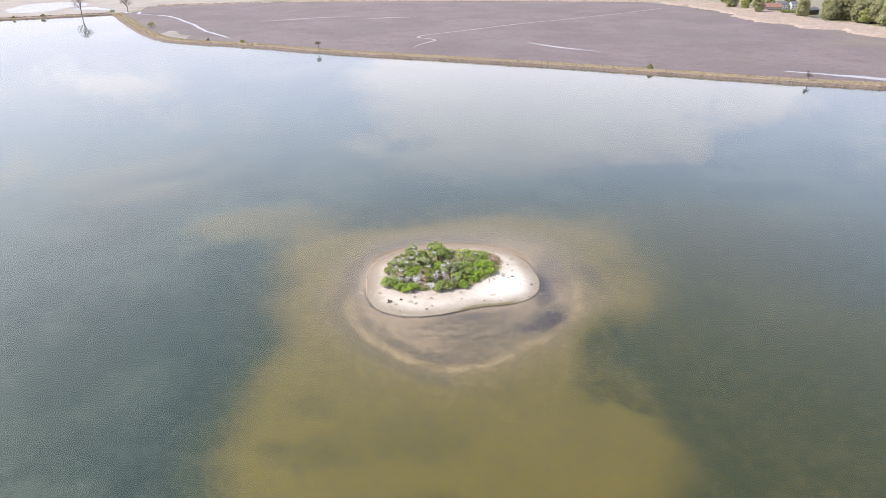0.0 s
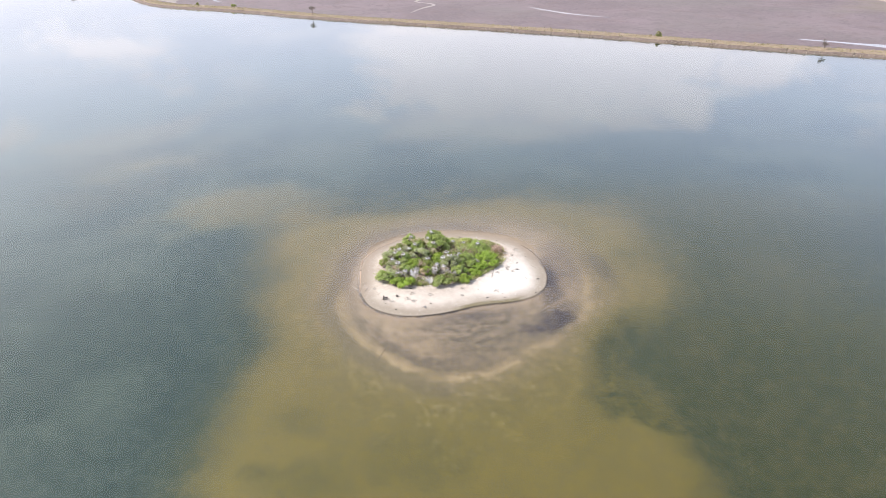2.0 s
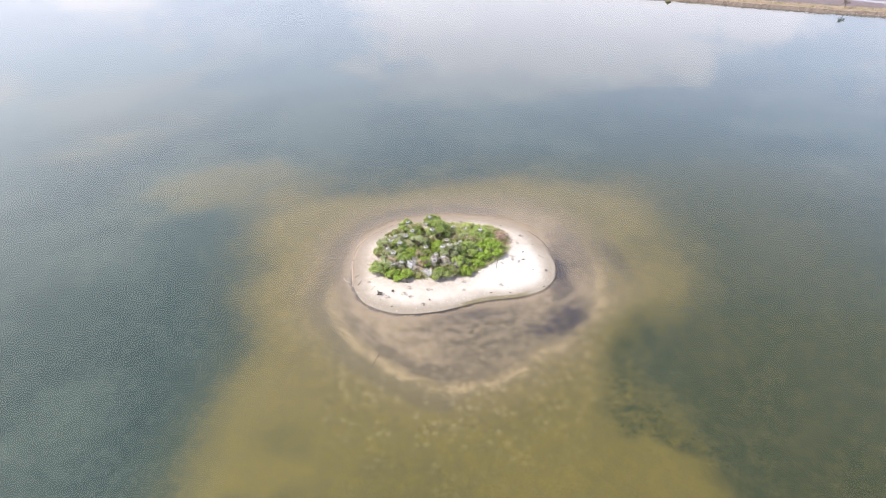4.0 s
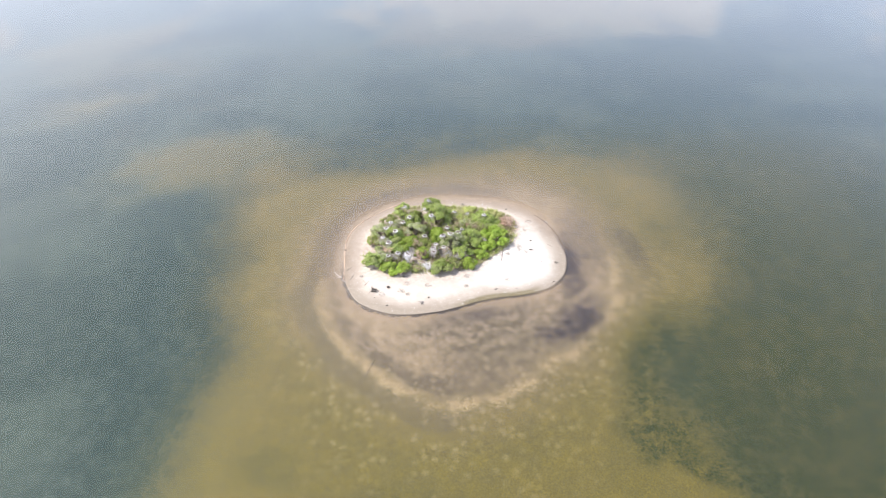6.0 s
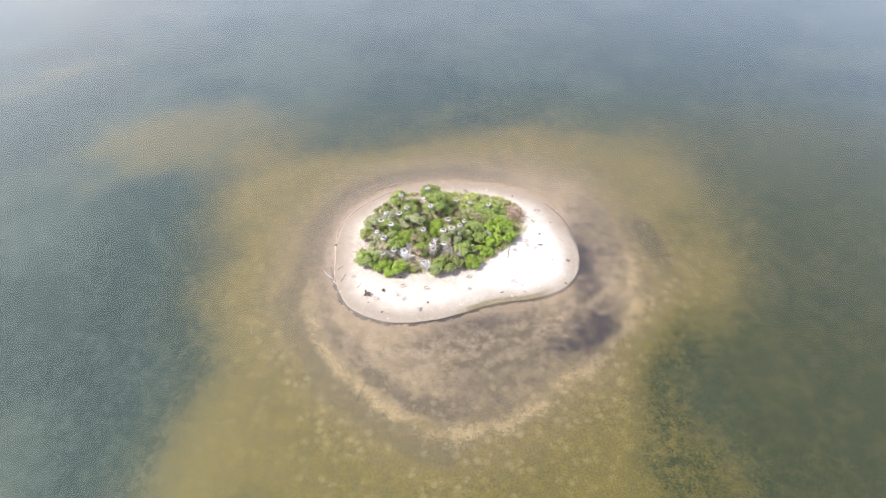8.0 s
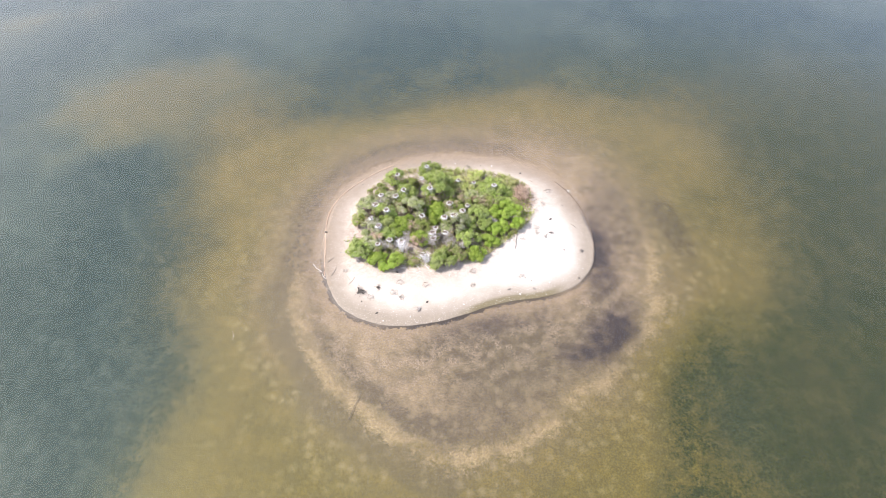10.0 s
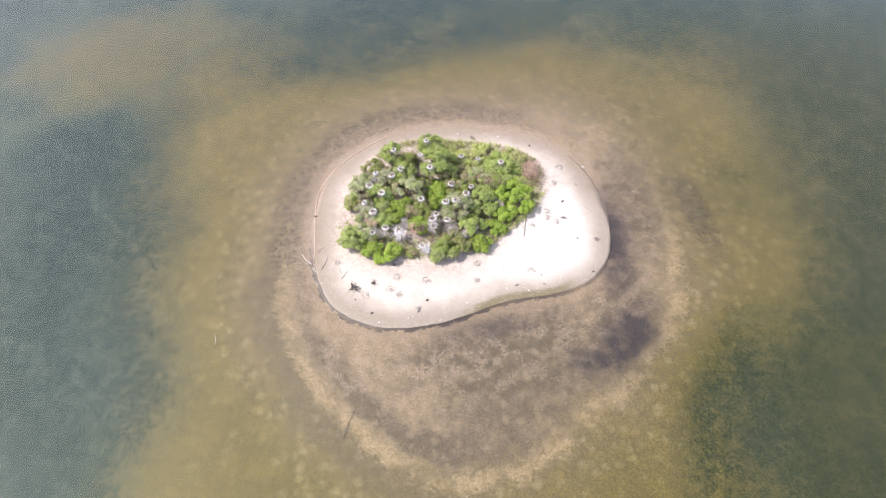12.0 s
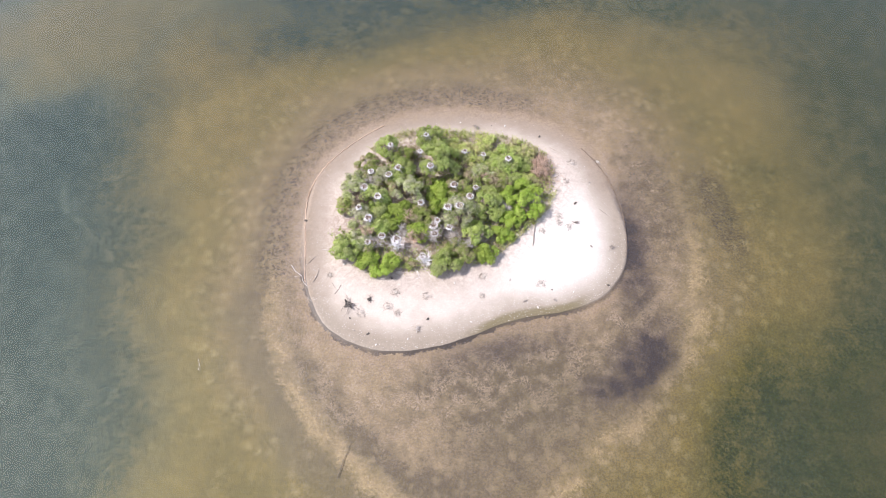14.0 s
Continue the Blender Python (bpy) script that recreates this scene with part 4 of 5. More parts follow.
def driftwood(points, thick, mat, label, seed, forks=0):
    """A crooked branch lying on the ground along a few points."""
    rng = np.random.RandomState(seed)
    lines, prev = [], None
    pts = []
    for (x0, y0), (x1, y1) in zip(points, points[1:]):
        n = max(2, int(math.hypot(x1 - x0, y1 - y0) / 0.8))
        pts += [(x0 + (x1 - x0) * k / n, y0 + (y1 - y0) * k / n) for k in range(n)]
    pts.append(points[-1])
    bx, by = points[0]
    bz = z_at(bx, by)
    for k, (x, y) in enumerate(pts):
        f = k / len(pts)
        j = rng.normal(0, 0.07, 2)
        cur = Vector((x - bx + j[0], y - by + j[1], max(z_at(x, y), -0.03) - bz + thick * 0.8))
        if prev is not None:
            lines.append((prev, cur, thick * (1 - 0.6 * f), thick * (1 - 0.6 * (f + 1 / len(pts)))))
            if forks and rng.rand() < forks:
                lines.append((cur, cur + Vector((rng.normal(0, 0.5), rng.normal(0, 0.5), rng.uniform(0.05, 0.3))), thick * 0.5, thick * 0.2))
        prev = cur
    ob = new("driftwood", stick_mesh("driftwood", lines, mat, 6))
    ob.location = (bx, by, bz)
    return tagged(ob, label, "driftwood", "driftwood round the islet")


driftwood([(7.65, 13.7), (7.3, 11.2), (6.9, 8.6)], 0.10, M_DRIFT, "long straight grey pole lying on white sand", 51)
driftwood([(-18.5, -21.9), (-17.8, -19.9), (-17.2, -18.2)], 0.045, M_DARKWOOD, "dark forked branch lying in shallow water", 52, 0.7)
driftwood([(-26.8, 6.3), (-25.3, 4.7), (-24.4, 3.1)], 0.09, M_DEAD, "bleached branch at the waterline", 53, 0.3)
driftwood([(-23.4, 3.7), (-22.9, 5.4)], 0.06, M_DRIFT, "thin curved stick on the sand", 54)
driftwood([(-20.8, 3.4), (-20.2, 2.3)], 0.05, M_DRIFT, "short stick on the sand", 55)
driftwood([(-20.4, 1.6), (-19.6, 3.2)], 0.05, M_DRIFT, "short stick on the sand", 56)
driftwood([(-24.4, 6.6), (-23.6, 7.5)], 0.06, M_DRIFT, "short grey stick near the waterline", 57)
driftwood([(-22.6, 8.8), (-20.4, 8.2)], 0.06, M_DEAD, "pale dry branch beside the shrubs", 58, 0.4)
driftwood([(-21.4, 7.7), (-19.6, 7.6)], 0.05, M_DEAD, "pale dry branch beside the shrubs", 59, 0.4)
driftwood([(-36.9, -8.6), (-37.2, -7.1)], 0.04, M_DEAD, "pale stick standing out of shallow water", 60)
driftwood([(17.2, 15.0), (18.2, 13.9)], 0.05, M_DRIFT, "short stick on the sand", 61)
for i, (x, y) in enumerate([(-9.5, 4.4), (-8.2, 4.0), (-7.2, 3.7), (-6.6, 4.3), (-10.2, 4.9), (-6.0, 5.0)]):
    driftwood([(x, y + 1.3), (x + 0.4 * (i % 3) + 0.5, y - 0.4)], 0.05, M_GUANO, "whitened fallen branch under the dead shrubs", 70 + i, 0.6)


def line_of_wrack(name, a0, a1, offset, mat, label, seed):
    """A thin raised line of washed-up stalks that follows the shore."""
    rng = np.random.RandomState(seed)
    lines = []
    for a in np.arange(a0, a1, 0.012):
        r = float(BEACH_R(np.array(a))) + offset + 0.35 * math.sin(a * 7)
        p = Vector((BEACH_C[0] + r * math.cos(a), BEACH_C[1] + r * math.sin(a), 0))
        p.z = max(z_at(p.x, p.y), 0.0) + 0.03
        d = Vector((-math.sin(a) + rng.normal(0, 0.25), math.cos(a) + rng.normal(0, 0.25), 0)) * rng.uniform(0.2, 0.35)
        lines.append((p - d, p + d, 0.05, 0.035))
    return tagged(new(name, stick_mesh(name, lines, mat, 4)), label, "wrack", kind="stuff")


line_of_wrack("wrack_line", 2.15, 3.55, -0.1, M_STRAW, "thin reddish line of washed-up reed stalks", 81)
line_of_wrack("wrack_line_east", -0.25, 0.62, 0.1, M_TWIG, "thin dark line of washed-up stalks", 82)


def stone(x, y, seed, r, mat, label):
    rng = np.random.RandomState(seed)
    bm = bmesh.new()
    bmesh.ops.create_icosphere(bm, subdivisions=2, radius=r)
    sx, sy = rng.uniform(0.9, 1.7), rng.uniform(0.5, 0.9)
    for v in bm.verts:
        k = 1 + 0.45 * noise.noise(v.co * (2.2 / r) + Vector((seed, 0, 0)))
        v.co = Vector((v.co.x * sx, v.co.y * sy, v.co.z * 0.6)) * k
    me = bpy.data.meshes.new("stone")
    bm.to_mesh(me)
    bm.free()
    me.materials.append(mat)
    ob = new("stone", me)
    ob.matrix_basis = rest(x, y, r * 0.3, rng.rand() * 360)
    return tagged(ob, label, "stone", "stones on the beach")


DARK_STONES = [(-17.5, -3.6), (-15.7, -4.1), (-18.2, -1.9), (-5.6, -1.1), (-7.9, -2.2), (2.7, -1.3), (5.1, .3), (9.2, .4), (8.9, 1.9), (15.8, 3.2), (16.7, 2.6), (15.9, 5.1), (15.1, 8.6), (1.3, -2.3),
               (9.7, 29.0), (11.7, 30.7), (2.3, 31.4), (16.9, 21.4), (16.4, 19.9), (16.9, 16.3), (13.7, 15.9), (-22.2, 17.2), (-25.5, 13.7), (-18.1, 28.8), (-20.0, 26.2)]
for i, (x, y) in enumerate(DARK_STONES[::2] + DARK_STONES[1:8:3]):
    stone(x, y, 700 + i, 0.11 + 0.035 * (i % 4), M_DARKWOOD if i % 3 else M_DRIFT, "small dark stone on the sand")
for i, (x, y) in enumerate([(-10.5, -4.9), (-4.3, 2.9), (3.2, 3.4), (11.8, 1.6), (-2.2, -2.6), (6.8, -.6), (-19.4, 6.1), (-14.6, -5.6), (4.4, 31.3), (-2.6, 32.1)]):
    stone(x, y, 760 + i, 0.16, M_SHELL, "pale bleached stone on the sand")


def shell_grit():
    """Shell fragments strewn over the lower beach."""
    rng = np.random.RandomState(9)
    verts, faces = [], []
    for k in range(1300):
        a = rng.uniform(-2.9, -0.1) if k % 3 else rng.uniform(-3.14, 3.14)
        r = float(BEACH_R(np.array(a))) - abs(rng.normal(0.3, 2.4)) - 0.3
        x, y = BEACH_C[0] + r * math.cos(a), BEACH_C[1] + r * math.sin(a)
        s, t, o = rng.uniform(0.02, 0.055), rng.rand() * 6.283, len(verts)
        for q in range(5):
            verts.append((x + s * math.cos(t + q * 1.257), y + s * math.sin(t + q * 1.257), 0.012))
        verts.append((x, y, 0.05))
        faces += [(o + q, o + (q + 1) % 5, o + 5) for q in range(5)]
    v = np.array(verts)
    v[:, 2] += np.repeat(plan_at(v[5::6, 0], v[5::6, 1])["z"], 6)
    return tagged(new("shell_grit", mesh_of("shell_grit", v, faces, M_SHELL)), "white shell fragments strewn over the sand", "shells", kind="stuff")


shell_grit()


def reed_heap():
    """The fallen dry reeds at the thicket's eastern end."""
    rng = np.random.RandomState(77)
    root = tagged(new("reed_heap"), "heap of fallen russet dry reeds beside the shrubs", "reeds")
    root.matrix_basis = rest(9.0, 22.0)
    for name, mat, n in (("stalk_heap", M_STRAW, 620), ("dark_stalk_heap", M_TWIG, 110)):
        lines = []
        for k in range(n):
            p = Vector((rng.normal(0, 0.9), rng.normal(0, 1.5), 0))
            z = 1.7 * math.exp(-(p.x ** 2 + p.y ** 2 * 0.6) / 2) * rng.uniform(0.3, 1.0)
            d = Vector((rng.normal(0.5, 0.6), rng.normal(-0.2, 0.6), rng.normal(-0.25, 0.25))).normalized() * rng.uniform(0.4, 0.9)
            q0, q1 = p - d + Vector((0, 0, z)), p + d + Vector((0, 0, z))
            q0.z, q1.z = max(q0.z, 0.02), max(q1.z, 0.02)
            lines.append((q0, q1, 0.028, 0.014))
        tagged(piece(name, stick_mesh(name, lines, mat, 3), root), kind="stuff")
    return root


reed_heap()


# ---- the far shore ----
def ribbon(name, path, wide, z, mat, label, category):
    """A narrow winding strip that lies on the flat."""
    st = along(rounded(path, 2), 3.0)
    verts, faces = [], []
    for k, (x, y, dx, dy) in enumerate(st):
        h = wide * 0.5 * (0.45 + 1.0 * fbm(x, y, 16, 3)) * min(1, 0.15 + k / 12, 0.15 + (len(st) - 1 - k) / 12)
        j = wide * 0.7 * (fbm(x + 50, y, 22, 2) - 0.5)
        verts += [(x - dy * (j + h), y + dx * (j + h), z), (x - dy * (j - h), y + dx * (j - h), z)]
    faces = [(2 * k, 2 * k + 1, 2 * k + 3, 2 * k + 2) for k in range(len(st) - 1)]
    return tagged(new(name, mesh_of(name, verts, faces, mat)), label, category, kind="structure")


def sky_pale_water():
    m, n = material("sky_pale_film_of_water")
    # pale base colour carries part of the sky's reflection on the water
    col = n.mix(n.noise(n.pos, 0.05, 3), (0.24, 0.235, 0.24), (0.32, 0.31, 0.32))
    finish(n, col, 0.2, None, IOR=1.333)
    return m


M_FILM = sky_pale_water()
ribbon("channel", [(-440, 828), (-380, 802), (-330, 720), (-299, 671), (-270, 612), (-247, 581), (-214, 533)], 4.5, 0.17, M_FILM, "winding pale water channel in the mud", "channel")
ribbon("channel_short", [(78, 493), (107, 449), (140, 422)], 4, 0.17, M_FILM, "short pale water channel in the mud", "channel")
ribbon("channel_thin", [(-29, 460), (-20, 490), (-4, 516), (-35, 540), (9, 581), (60, 630), (107, 675), (154, 707), (250, 790), (337, 874)], 3.5, 0.17, M_PALE, "thin pale rill across the mudflat", "channel")
ribbon("pool", [(240, 324), (266, 309), (291, 290), (330, 262)], 9, 0.18, M_FILM, "long shallow pool behind the dike", "pool")
ribbon("pool_corner", [(-452, 872), (-436, 838), (-428, 826)], 8, 0.18, M_FILM, "small pool in the corner of the flat", "pool")
ribbon("salt_streak", [(-105, 732), (-70, 748), (-32, 757)], 10, 0.17, M_PALE, "pale dried streak on the mudflat", "mud")
ribbon("salt_streak_long", [(-231, 712), (-200, 730), (-174, 752), (-120, 770)], 7, 0.17, M_PALE, "pale dried streak on the mudflat", "mud")
ribbon("pale_mud", [(-262, 540), (-290, 575), (-310, 612)], 26, 0.165, M_PALE, "pale dried mud beside the dike", "mud")
slab("pond_west", [(-640, 850), (-700, 960), (-720, 1060), (-650, 1095), (-585, 1000), (-610, 950), (-588, 880)], 0.18, M_FILM, "bright shallow pond beyond the dike", "pond", 3)
slab("pond_inner", [(-590, 924), (-540, 905), (-498, 895), (-500, 915), (-545, 950), (-575, 975)], 0.18, M_FILM, "bright shallow pond beyond the dike", "pond", 3)
slab("pond_edge", [(-600, 772), (-566, 788), (-562, 796), (-604, 782)], 0.18, M_FILM, "narrow bright pond along the dike", "pond")
slab("tan_spit", [(-480, 965), (-560, 1010), (-640, 1120), (-400, 1180), (-280, 1062)], 0.16, M_PALE, "tan dry spit beyond the flat", "land", 3)


def reed_belt(name, path, wide, high, label, gap=4.0, mat=None):
    """A thick uneven stand of dead reeds."""
    rng = np.random.RandomState(int(wide * 10 + high * 7))
    st = along(rounded(path, 2), gap)
    k, verts, faces = max(7, int(wide / 5)), [], []
    for x, y, dx, dy in st:
        wob = 1 + 0.5 * (fbm(x, y, 30, 3) - 0.5) * 2
        for j in range(k):
            u = (j / (k - 1) - 0.5) * wide * wob
            h = 0.0 if j in (0, k - 1) else high * rng.uniform(0.55, 1.15)
            e = rng.normal(0, 0.8)
            verts.append((x - dy * (u + e), y + dx * (u + e), 0.1 + h))
    for i in range(len(st) - 1):
        for j in range(k - 1):
            a = i * k + j
            faces.append((a, a + 1, a + k + 1, a + k))
    return tagged(new(name, mesh_of(name, verts, faces, mat or M_REED)), label, "reeds", kind="stuff")


EAST_SHORE = [(392, 985), (424, 880), (424, 752), (416, 672), (430, 625), (446, 588), (462, 545), (474, 508), (665, 405), (810, 165)]
reed_belt("reed_belt", EAST_SHORE, 78, 2.2, "broad belt of pale winter reeds")
reed_belt("reed_belt_far", [(-470, 985), (-380, 1020), (-278, 1056), (-120, 1062), (18, 1056), (200, 1030), (374, 990)], 22, 2.0, "distant line of pale reeds along the flat")
reed_belt("dike_scrub", [(-478, 838), (-530, 802), (-585, 768), (-760, 664)], 7, 2.2, "dry scrub along the western dike", 2.5)


def broadleaf(name, h, spread, mat, seed, clumps, leaf, bark=M_BARK):
    """A tree: tapered trunk, limbs, and a crown of many small leaf tufts with gaps."""
    rng = np.random.RandomState(seed)
    root = new(name)
    tips = []
    for k in range(clumps):
        a, d = rng.rand() * 6.283, spread * math.sqrt(rng.rand())
        tips.append(np.array([d * math.cos(a), d * math.sin(a), h * rng.uniform(0.16, 1.0) * (1 - 0.35 * (d / spread) ** 2)]))
    lines = [((0, 0, -0.3), (0, 0, h * 0.3), h * 0.022, h * 0.016), ((0, 0, h * 0.3), (0.2, 0.1, h * 0.75), h * 0.016, h * 0.006)]
    piece("trunk", stick_mesh("trunk", lines, bark, 7), root)
    piece("limbs", stick_mesh("limbs", [((0, 0, h * rng.uniform(0.2, 0.55)), t, h * 0.007, h * 0.002) for t in tips], bark, 4), root)
    cs, ns = [], []
    for t in tips:
        m = rng.randint(40, 62)
        u = rng.normal(size=(m, 3))
        u /= np.linalg.norm(u, axis=1, keepdims=True)
        cs.append(t + u * spread * 0.40 * rng.rand(m, 1) ** 0.5)
        v = u + rng.normal(0, 0.5, (m, 3)) + np.array([0, 0, 0.4])
        ns.append(v / np.linalg.norm(v, axis=1, keepdims=True))
    cs, ns = np.concatenate(cs), np.concatenate(ns)
    piece("crown", leaf_mesh("crown", cs, ns, leaf * rng.uniform(0.6, 1.3, len(cs)), rng, mat, 1.4), root)
    return root


def bare_tree(h, spread, seed, label, mat):
    """A leafless tree: forks of ever thinner branches."""
    rng = np.random.RandomState(seed)
    root = tagged(new("bare_tree"), label, "tree", "bare trees on the dike")
    levels = [[], [], []]

    def grow(p, d, length, r, depth):
        q = p + d * length
        levels[min(depth, 2)].append((p, q, r, r * 0.65))
        if depth < 6:
            for _ in range(3 if depth else 5):
                e = (d + Vector((rng.normal(0, 0.45), rng.normal(0, 0.45), rng.normal(0.05, 0.25))) * spread).normalized()
                grow(p.lerp(q, rng.uniform(0.55, 1.0)), e, length * rng.uniform(0.55, 0.8), max(r * 0.58, 0.03), depth + 1)

    grow(Vector((0, 0, -0.3)), Vector((0.03, 0, 1)), h * 0.33, h * 0.022, 0)
    for name, lines in zip(("trunk", "limbs", "twigs"), levels):
        piece(name, stick_mesh(name, lines, mat, 4 if name == "twigs" else 6), root)
    return root


bare_tree(34, 1.0, 4, "tall leafless tree on the far dike", M_BARK).location = (-504, 807, 0.9)
bare_tree(30, 1.2, 5, "leafless bushy tree where the dikes meet", M_BARK).location = (-466, 866, 0.3)
bare_tree(10, 1.0, 6, "small leafless tree on the turf dike", M_BARK).location = (-111, 441, 1.6)
bare_tree(6.5, 1.0, 7, "small leafless bush on the turf dike", M_BARK).location = (235, 281, 1.6)

for k, (x, y, h, sp, z, label) in enumerate([(-342, 647, 9.0, 5.0, 0.1, "round olive bush on the flat"), (-192, 494, 3.0, 2.2, 1.4, "low green bush on the dike"), (-230, 508, 2.6, 1.5, 1.5, "low green bush on the dike"),
                                          (147, 330, 3.2, 2.0, 1.5, "low green bush on the dike"), (-545, 783, 4.5, 3.0, 1.2, "dark bush on the far dike"), (-484, 855, 4.0, 3.2, 0.4, "dark bush at the dike's corner"),
                                          (-574, 766, 3.0, 1.6, 1.2, "small bush on the far dike")]):
    ob = broadleaf("bush", h, sp, LEAF_OLIVE, 900 + k, 12, 0.5)
    ob.location = (x, y, z)
    tagged(ob, label, "bush", "bushes on the dikes")

# woods behind the reeds
STEMS = [broadleaf("tree", 25, 7.0, LEAF_SPRING, 31, 70, 1.2), broadleaf("tree", 20, 6.5, LEAF_WOOD, 32, 60, 1.2), broadleaf("tree", 28, 7.0, LEAF_SPRING, 33, 80, 1.2), broadleaf("tree", 17, 5.5, LEAF_GRASS, 34, 50, 1.1)]
TREE_LABELS = ["tall tree in pale spring leaf", "rounded olive-green tree behind the reeds", "tall slender tree with thin new leaves", "smaller tree in fresh yellow-green leaf"]
for ob, text in zip(STEMS, TREE_LABELS):
    tagged(ob, text, "tree", "trees of the wood")
rng = np.random.RandomState(21)
places = [(455, 712), (461, 724), (430, 779), (437, 838), (428, 856), (442, 902), (450, 934), (436, 880), (470, 905), (500, 890), (526, 884)]
while len(places) < 300:
    x, y = rng.uniform(470, 720), rng.uniform(470, 900)
    front = 493 + (603 - y) * 1.35 if y < 603 else 493 - (y - 603) * 0.31
    if x > max(front, 0.572 * (y + 137)) and x < 0.86 * (y + 137) and all((x - a) ** 2 + (y - b) ** 2 > 30 for a, b in places):
        places.append((x, y))
places += [(-250 + 24 * k + rng.uniform(-10, 10), 1100 + rng.uniform(0, 30)) for k in range(27)]
for k, (x, y) in enumerate(places):
    src = STEMS[k % 4]
    m = pose(x, y, 0.2, 0, 0, rng.rand() * 360)
    if k < 4:
        src.matrix_basis = m
    else:
        copy_thing(src, m)


def box_mesh(name, x0, x1, y0, y1, z0, z1, mat):
    v = [(x, y, z) for z in (z0, z1) for x, y in ((x0, y0), (x1, y0), (x1, y1), (x0, y1))]
    return mesh_of(name, v, [(0, 1, 5, 4), (1, 2, 6, 5), (2, 3, 7, 6), (3, 0, 4, 7), (4, 5, 6, 7), (3, 2, 1, 0)], mat)


M_WALL = earth("white_render", (0.70, 0.69, 0.66), (0.78, 0.77, 0.75), 0.6)
M_BRICK = earth("grey_wall", (0.40, 0.36, 0.33), (0.48, 0.44, 0.40), 0.8)
M_TILE = earth("terracotta_roof", (0.27, 0.15, 0.115), (0.36, 0.21, 0.165), 1.5)
M_SLATE = earth("slate_roof", (0.12, 0.13, 0.15), (0.19, 0.20, 0.22), 1.2)
M_PANE = bpy.data.materials.new("window_glass")
M_PANE.use_nodes = True
_pane = Nodes(M_PANE.node_tree)
_pane.pos = None
finish(_pane, (0.03, 0.035, 0.04), 0.05)


def house(x, y, turn, long, deep, high, wall, roof, label):
    root = tagged(new("house"), label, "house", "houses behind the reeds")
    root.matrix_basis = pose(x, y, 0.2, 0, 0, turn)
    a, b = long / 2, deep / 2
    piece("wall", box_mesh("wall", -a, a, -b, b, 0, high, wall), root)
    o, r = 0.6, deep * 0.32
    v = [(-a - o, -b - o, high), (a + o, -b - o, high), (a + o, b + o, high), (-a - o, b + o, high), (-a - o, 0, high + r), (a + o, 0, high + r),
         (-a - o, -b - o, high + 0.25), (a + o, -b - o, high + 0.25), (a + o, b + o, high + 0.25), (-a - o, b + o, high + 0.25), (-a - o, 0, high + r + 0.3), (a + o, 0, high + r + 0.3)]
    f = [(0, 4, 5, 1), (2, 5, 4, 3), (6, 7, 11, 10), (8, 9, 10, 11), (0, 1, 7, 6), (2, 3, 9, 8), (0, 6, 10, 4), (4, 10, 9, 3), (1, 5, 11, 7), (5, 2, 8, 11)]
    piece("roof", mesh_of("roof", v, f, roof), root)
    piece("gable", mesh_of("gable", [(-a, -b, high), (-a, b, high), (-a, 0, high + r * 0.9), (a, -b, high), (a, b, high), (a, 0, high + r * 0.9)], [(0, 2, 1), (3, 4, 5)], wall), root)
    piece("chimney", box_mesh("chimney", a * 0.4, a * 0.4 + 0.9, 0.3, 1.2, high, high + r + 1.2, wall), root)
    n = max(2, int(long / 3.6))
    for floor in range(max(1, int(high / 2.8))):
        for k in range(n):
            cx, z = -a + long * (k + 0.5) / n, 1.0 + 2.8 * floor
            pane = piece("window", box_mesh("window", cx - 0.7, cx + 0.7, -b - 0.04, -b + 0.1, z, z + 1.3, M_PANE), root)
            piece("sill", box_mesh("sill", cx - 0.85, cx + 0.85, -b - 0.16, -b + 0.1, z - 0.14, z - 0.02, M_WALL), pane)
    piece("door", box_mesh("door", a * 0.75 - 0.55, a * 0.75 + 0.55, -b - 0.05, -b + 0.1, 0, 2.1, M_DARKWOOD), root)
    return root


house(459, 812, -8, 33, 16, 5.0, M_BRICK, M_TILE, "long low house with a terracotta roof")
house(489, 834, 0, 15, 12, 6.6, M_WALL, M_SLATE, "white gabled house with a slate roof")
house(508, 830, 0, 17, 11, 7.4, M_WALL, M_SLATE, "white two-storey house with dark windows")
house(489, 752, 20, 17, 9, 5.5, M_DARKWOOD, M_SLATE, "small dark shed among the trees")
garden_wall = new("garden_wall", box_mesh("garden_wall", 456, 479, 748, 748.4, 0, 2.2, M_WALL))
tagged(garden_wall, "white garden wall behind the reeds", "wall", kind="structure")
hedge = broadleaf("hedge", 3.0, 3.4, LEAF_OLIVE, 55, 16, 0.6)
tagged(hedge, "clipped dark hedge in front of the houses", "hedge", "hedges by the houses")
hedge.matrix_basis = pose(463, 785, 0.2)
for k in range(1, 6):
    copy_thing(hedge, pose(463 + 5 * k, 785 - 0.4 * k, 0.2, 0, 0, 50 * k))


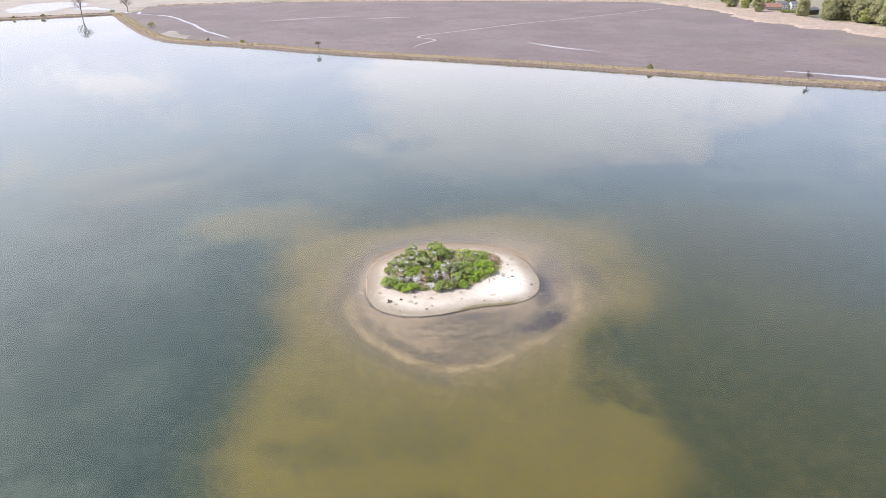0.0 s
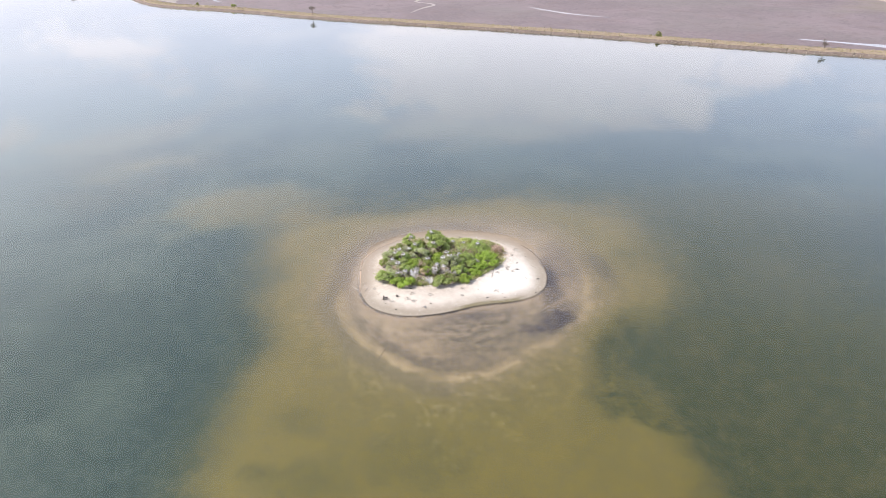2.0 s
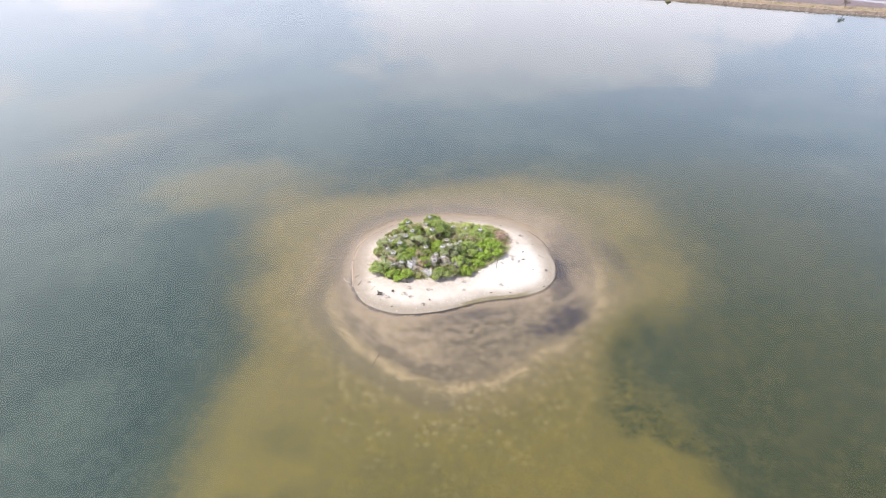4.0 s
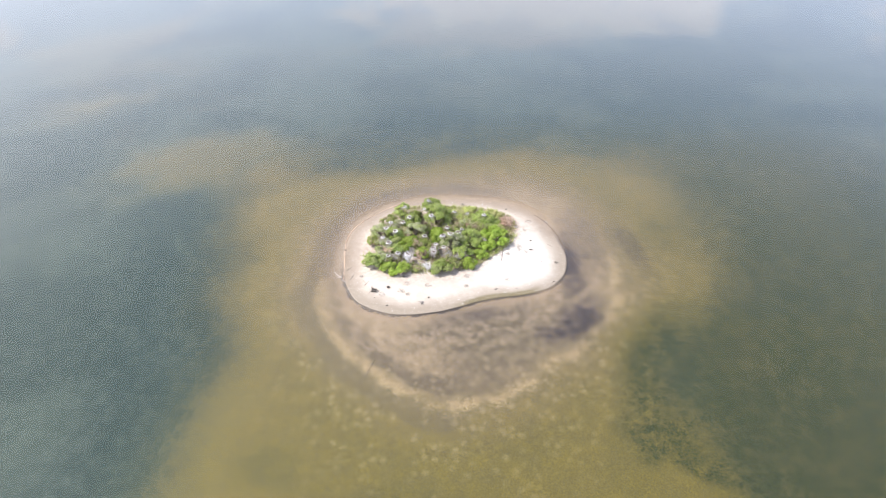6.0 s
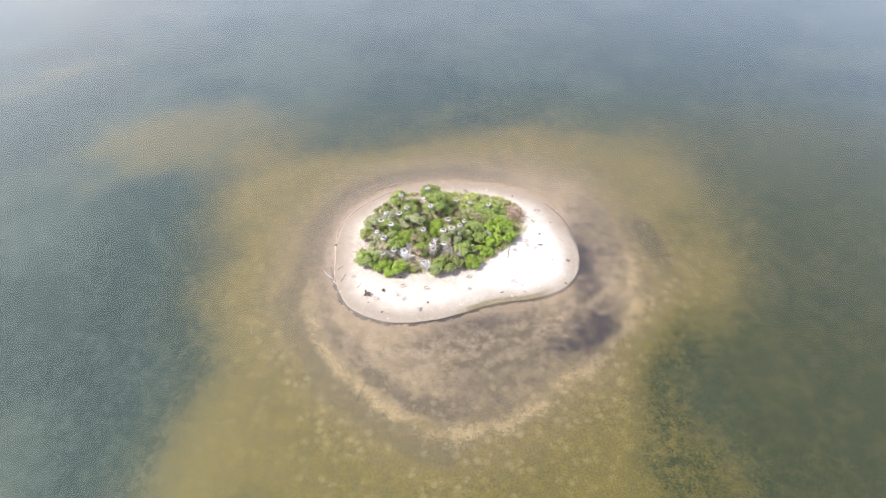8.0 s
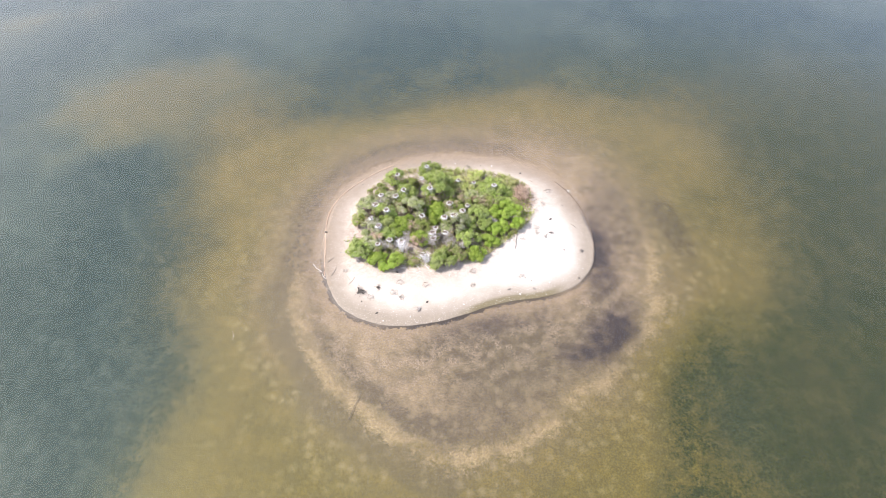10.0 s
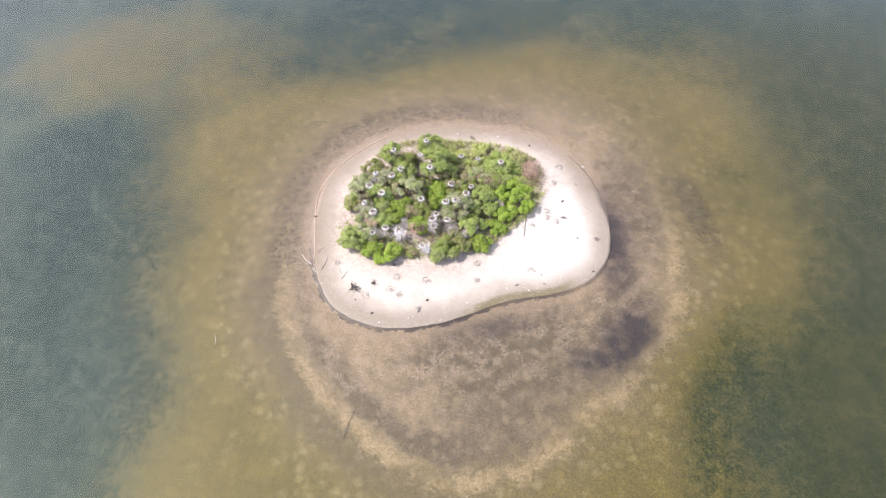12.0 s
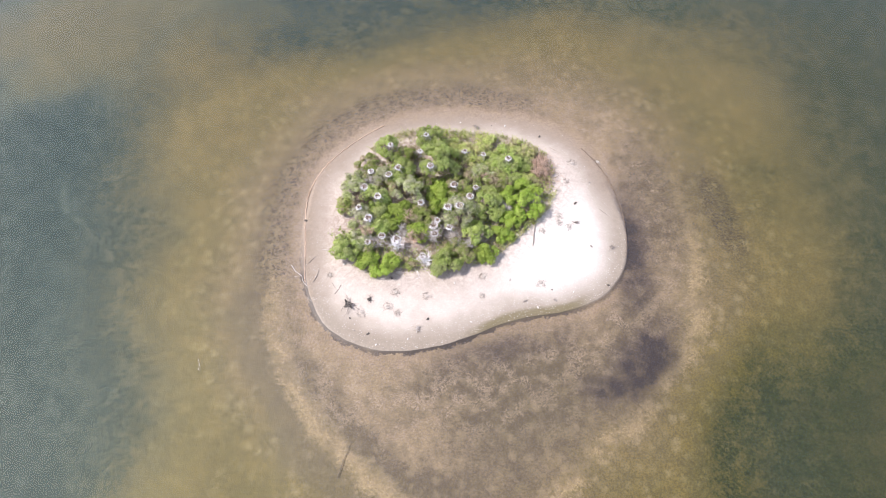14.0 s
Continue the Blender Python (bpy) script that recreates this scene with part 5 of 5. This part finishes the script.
def riprap():
    """Pale rubble on the dike's lake side."""
    rng = np.random.RandomState(61)
    verts, faces = [], []
    cube = np.array([(-1, -1, -1), (1, -1, -1), (1, 1, -1), (-1, 1, -1), (-1, -1, 1), (1, -1, 1), (1, 1, 1), (-1, 1, 1)], float)
    st = along(rounded(DIKE), 1.1)
    for x, y, dx, dy in st:
        thick = 0.6 if x > 225 or 150 < x < 180 else 0.22
        if x < -60 or rng.rand() > thick:
            continue
        for _ in range(2):
            u = rng.uniform(6.2, 9.0)
            side = Vector((-dy, dx, 0)) * (-u if -dx * 0 + dy * 0 + (Vector((-dy, dx, 0)).y > 0) else u)
            o = len(verts)
            c = np.array([x + side.x, y + side.y, max(0.1, 1.6 - (u - 6) * 0.55)])
            verts += list(c + cube * rng.uniform(0.12, 0.38, (1, 3)) + rng.normal(0, 0.1, (8, 3)))
            faces += [(o, o + 1, o + 5, o + 4), (o + 1, o + 2, o + 6, o + 5), (o + 2, o + 3, o + 7, o + 6), (o + 3, o, o + 4, o + 7), (o + 4, o + 5, o + 6, o + 7)]
    return tagged(new("riprap", mesh_of("riprap", verts, faces, M_RUBBLE)), "pale rubble stones along the dike's waterline", "rubble", kind="stuff")


riprap()


def dike_grass():
    """Tufts of dry and green grass on the dikes."""
    rng = np.random.RandomState(62)
    cs = []
    for x, y, dx, dy in along(rounded(DIKE), 0.16) + along(rounded(DIKE_WEST[:4]), 0.5):
        u = rng.uniform(-6.5, 6.5)
        cs.append((x - dy * u, y + dx * u, 1.75 + rng.rand() * 0.5 - 0.10 * max(0, abs(u) - 4)))
    cs = np.array(cs)
    ns = rng.normal(0, 0.7, cs.shape) + np.array([0, 0, 0.6])
    ns /= np.linalg.norm(ns, axis=1, keepdims=True)
    dry = leafy("dike_grass", (0.35, 0.27, 0.18), (0.48, 0.385, 0.27), (0.26, 0.27, 0.10), 0.55)
    return tagged(new("dike_grass", leaf_mesh("dike_grass", cs, ns, rng.uniform(0.3, 0.75, len(cs)), rng, dry)), "dry and green grass tufts on the dike", "grass", kind="stuff")


dike_grass()
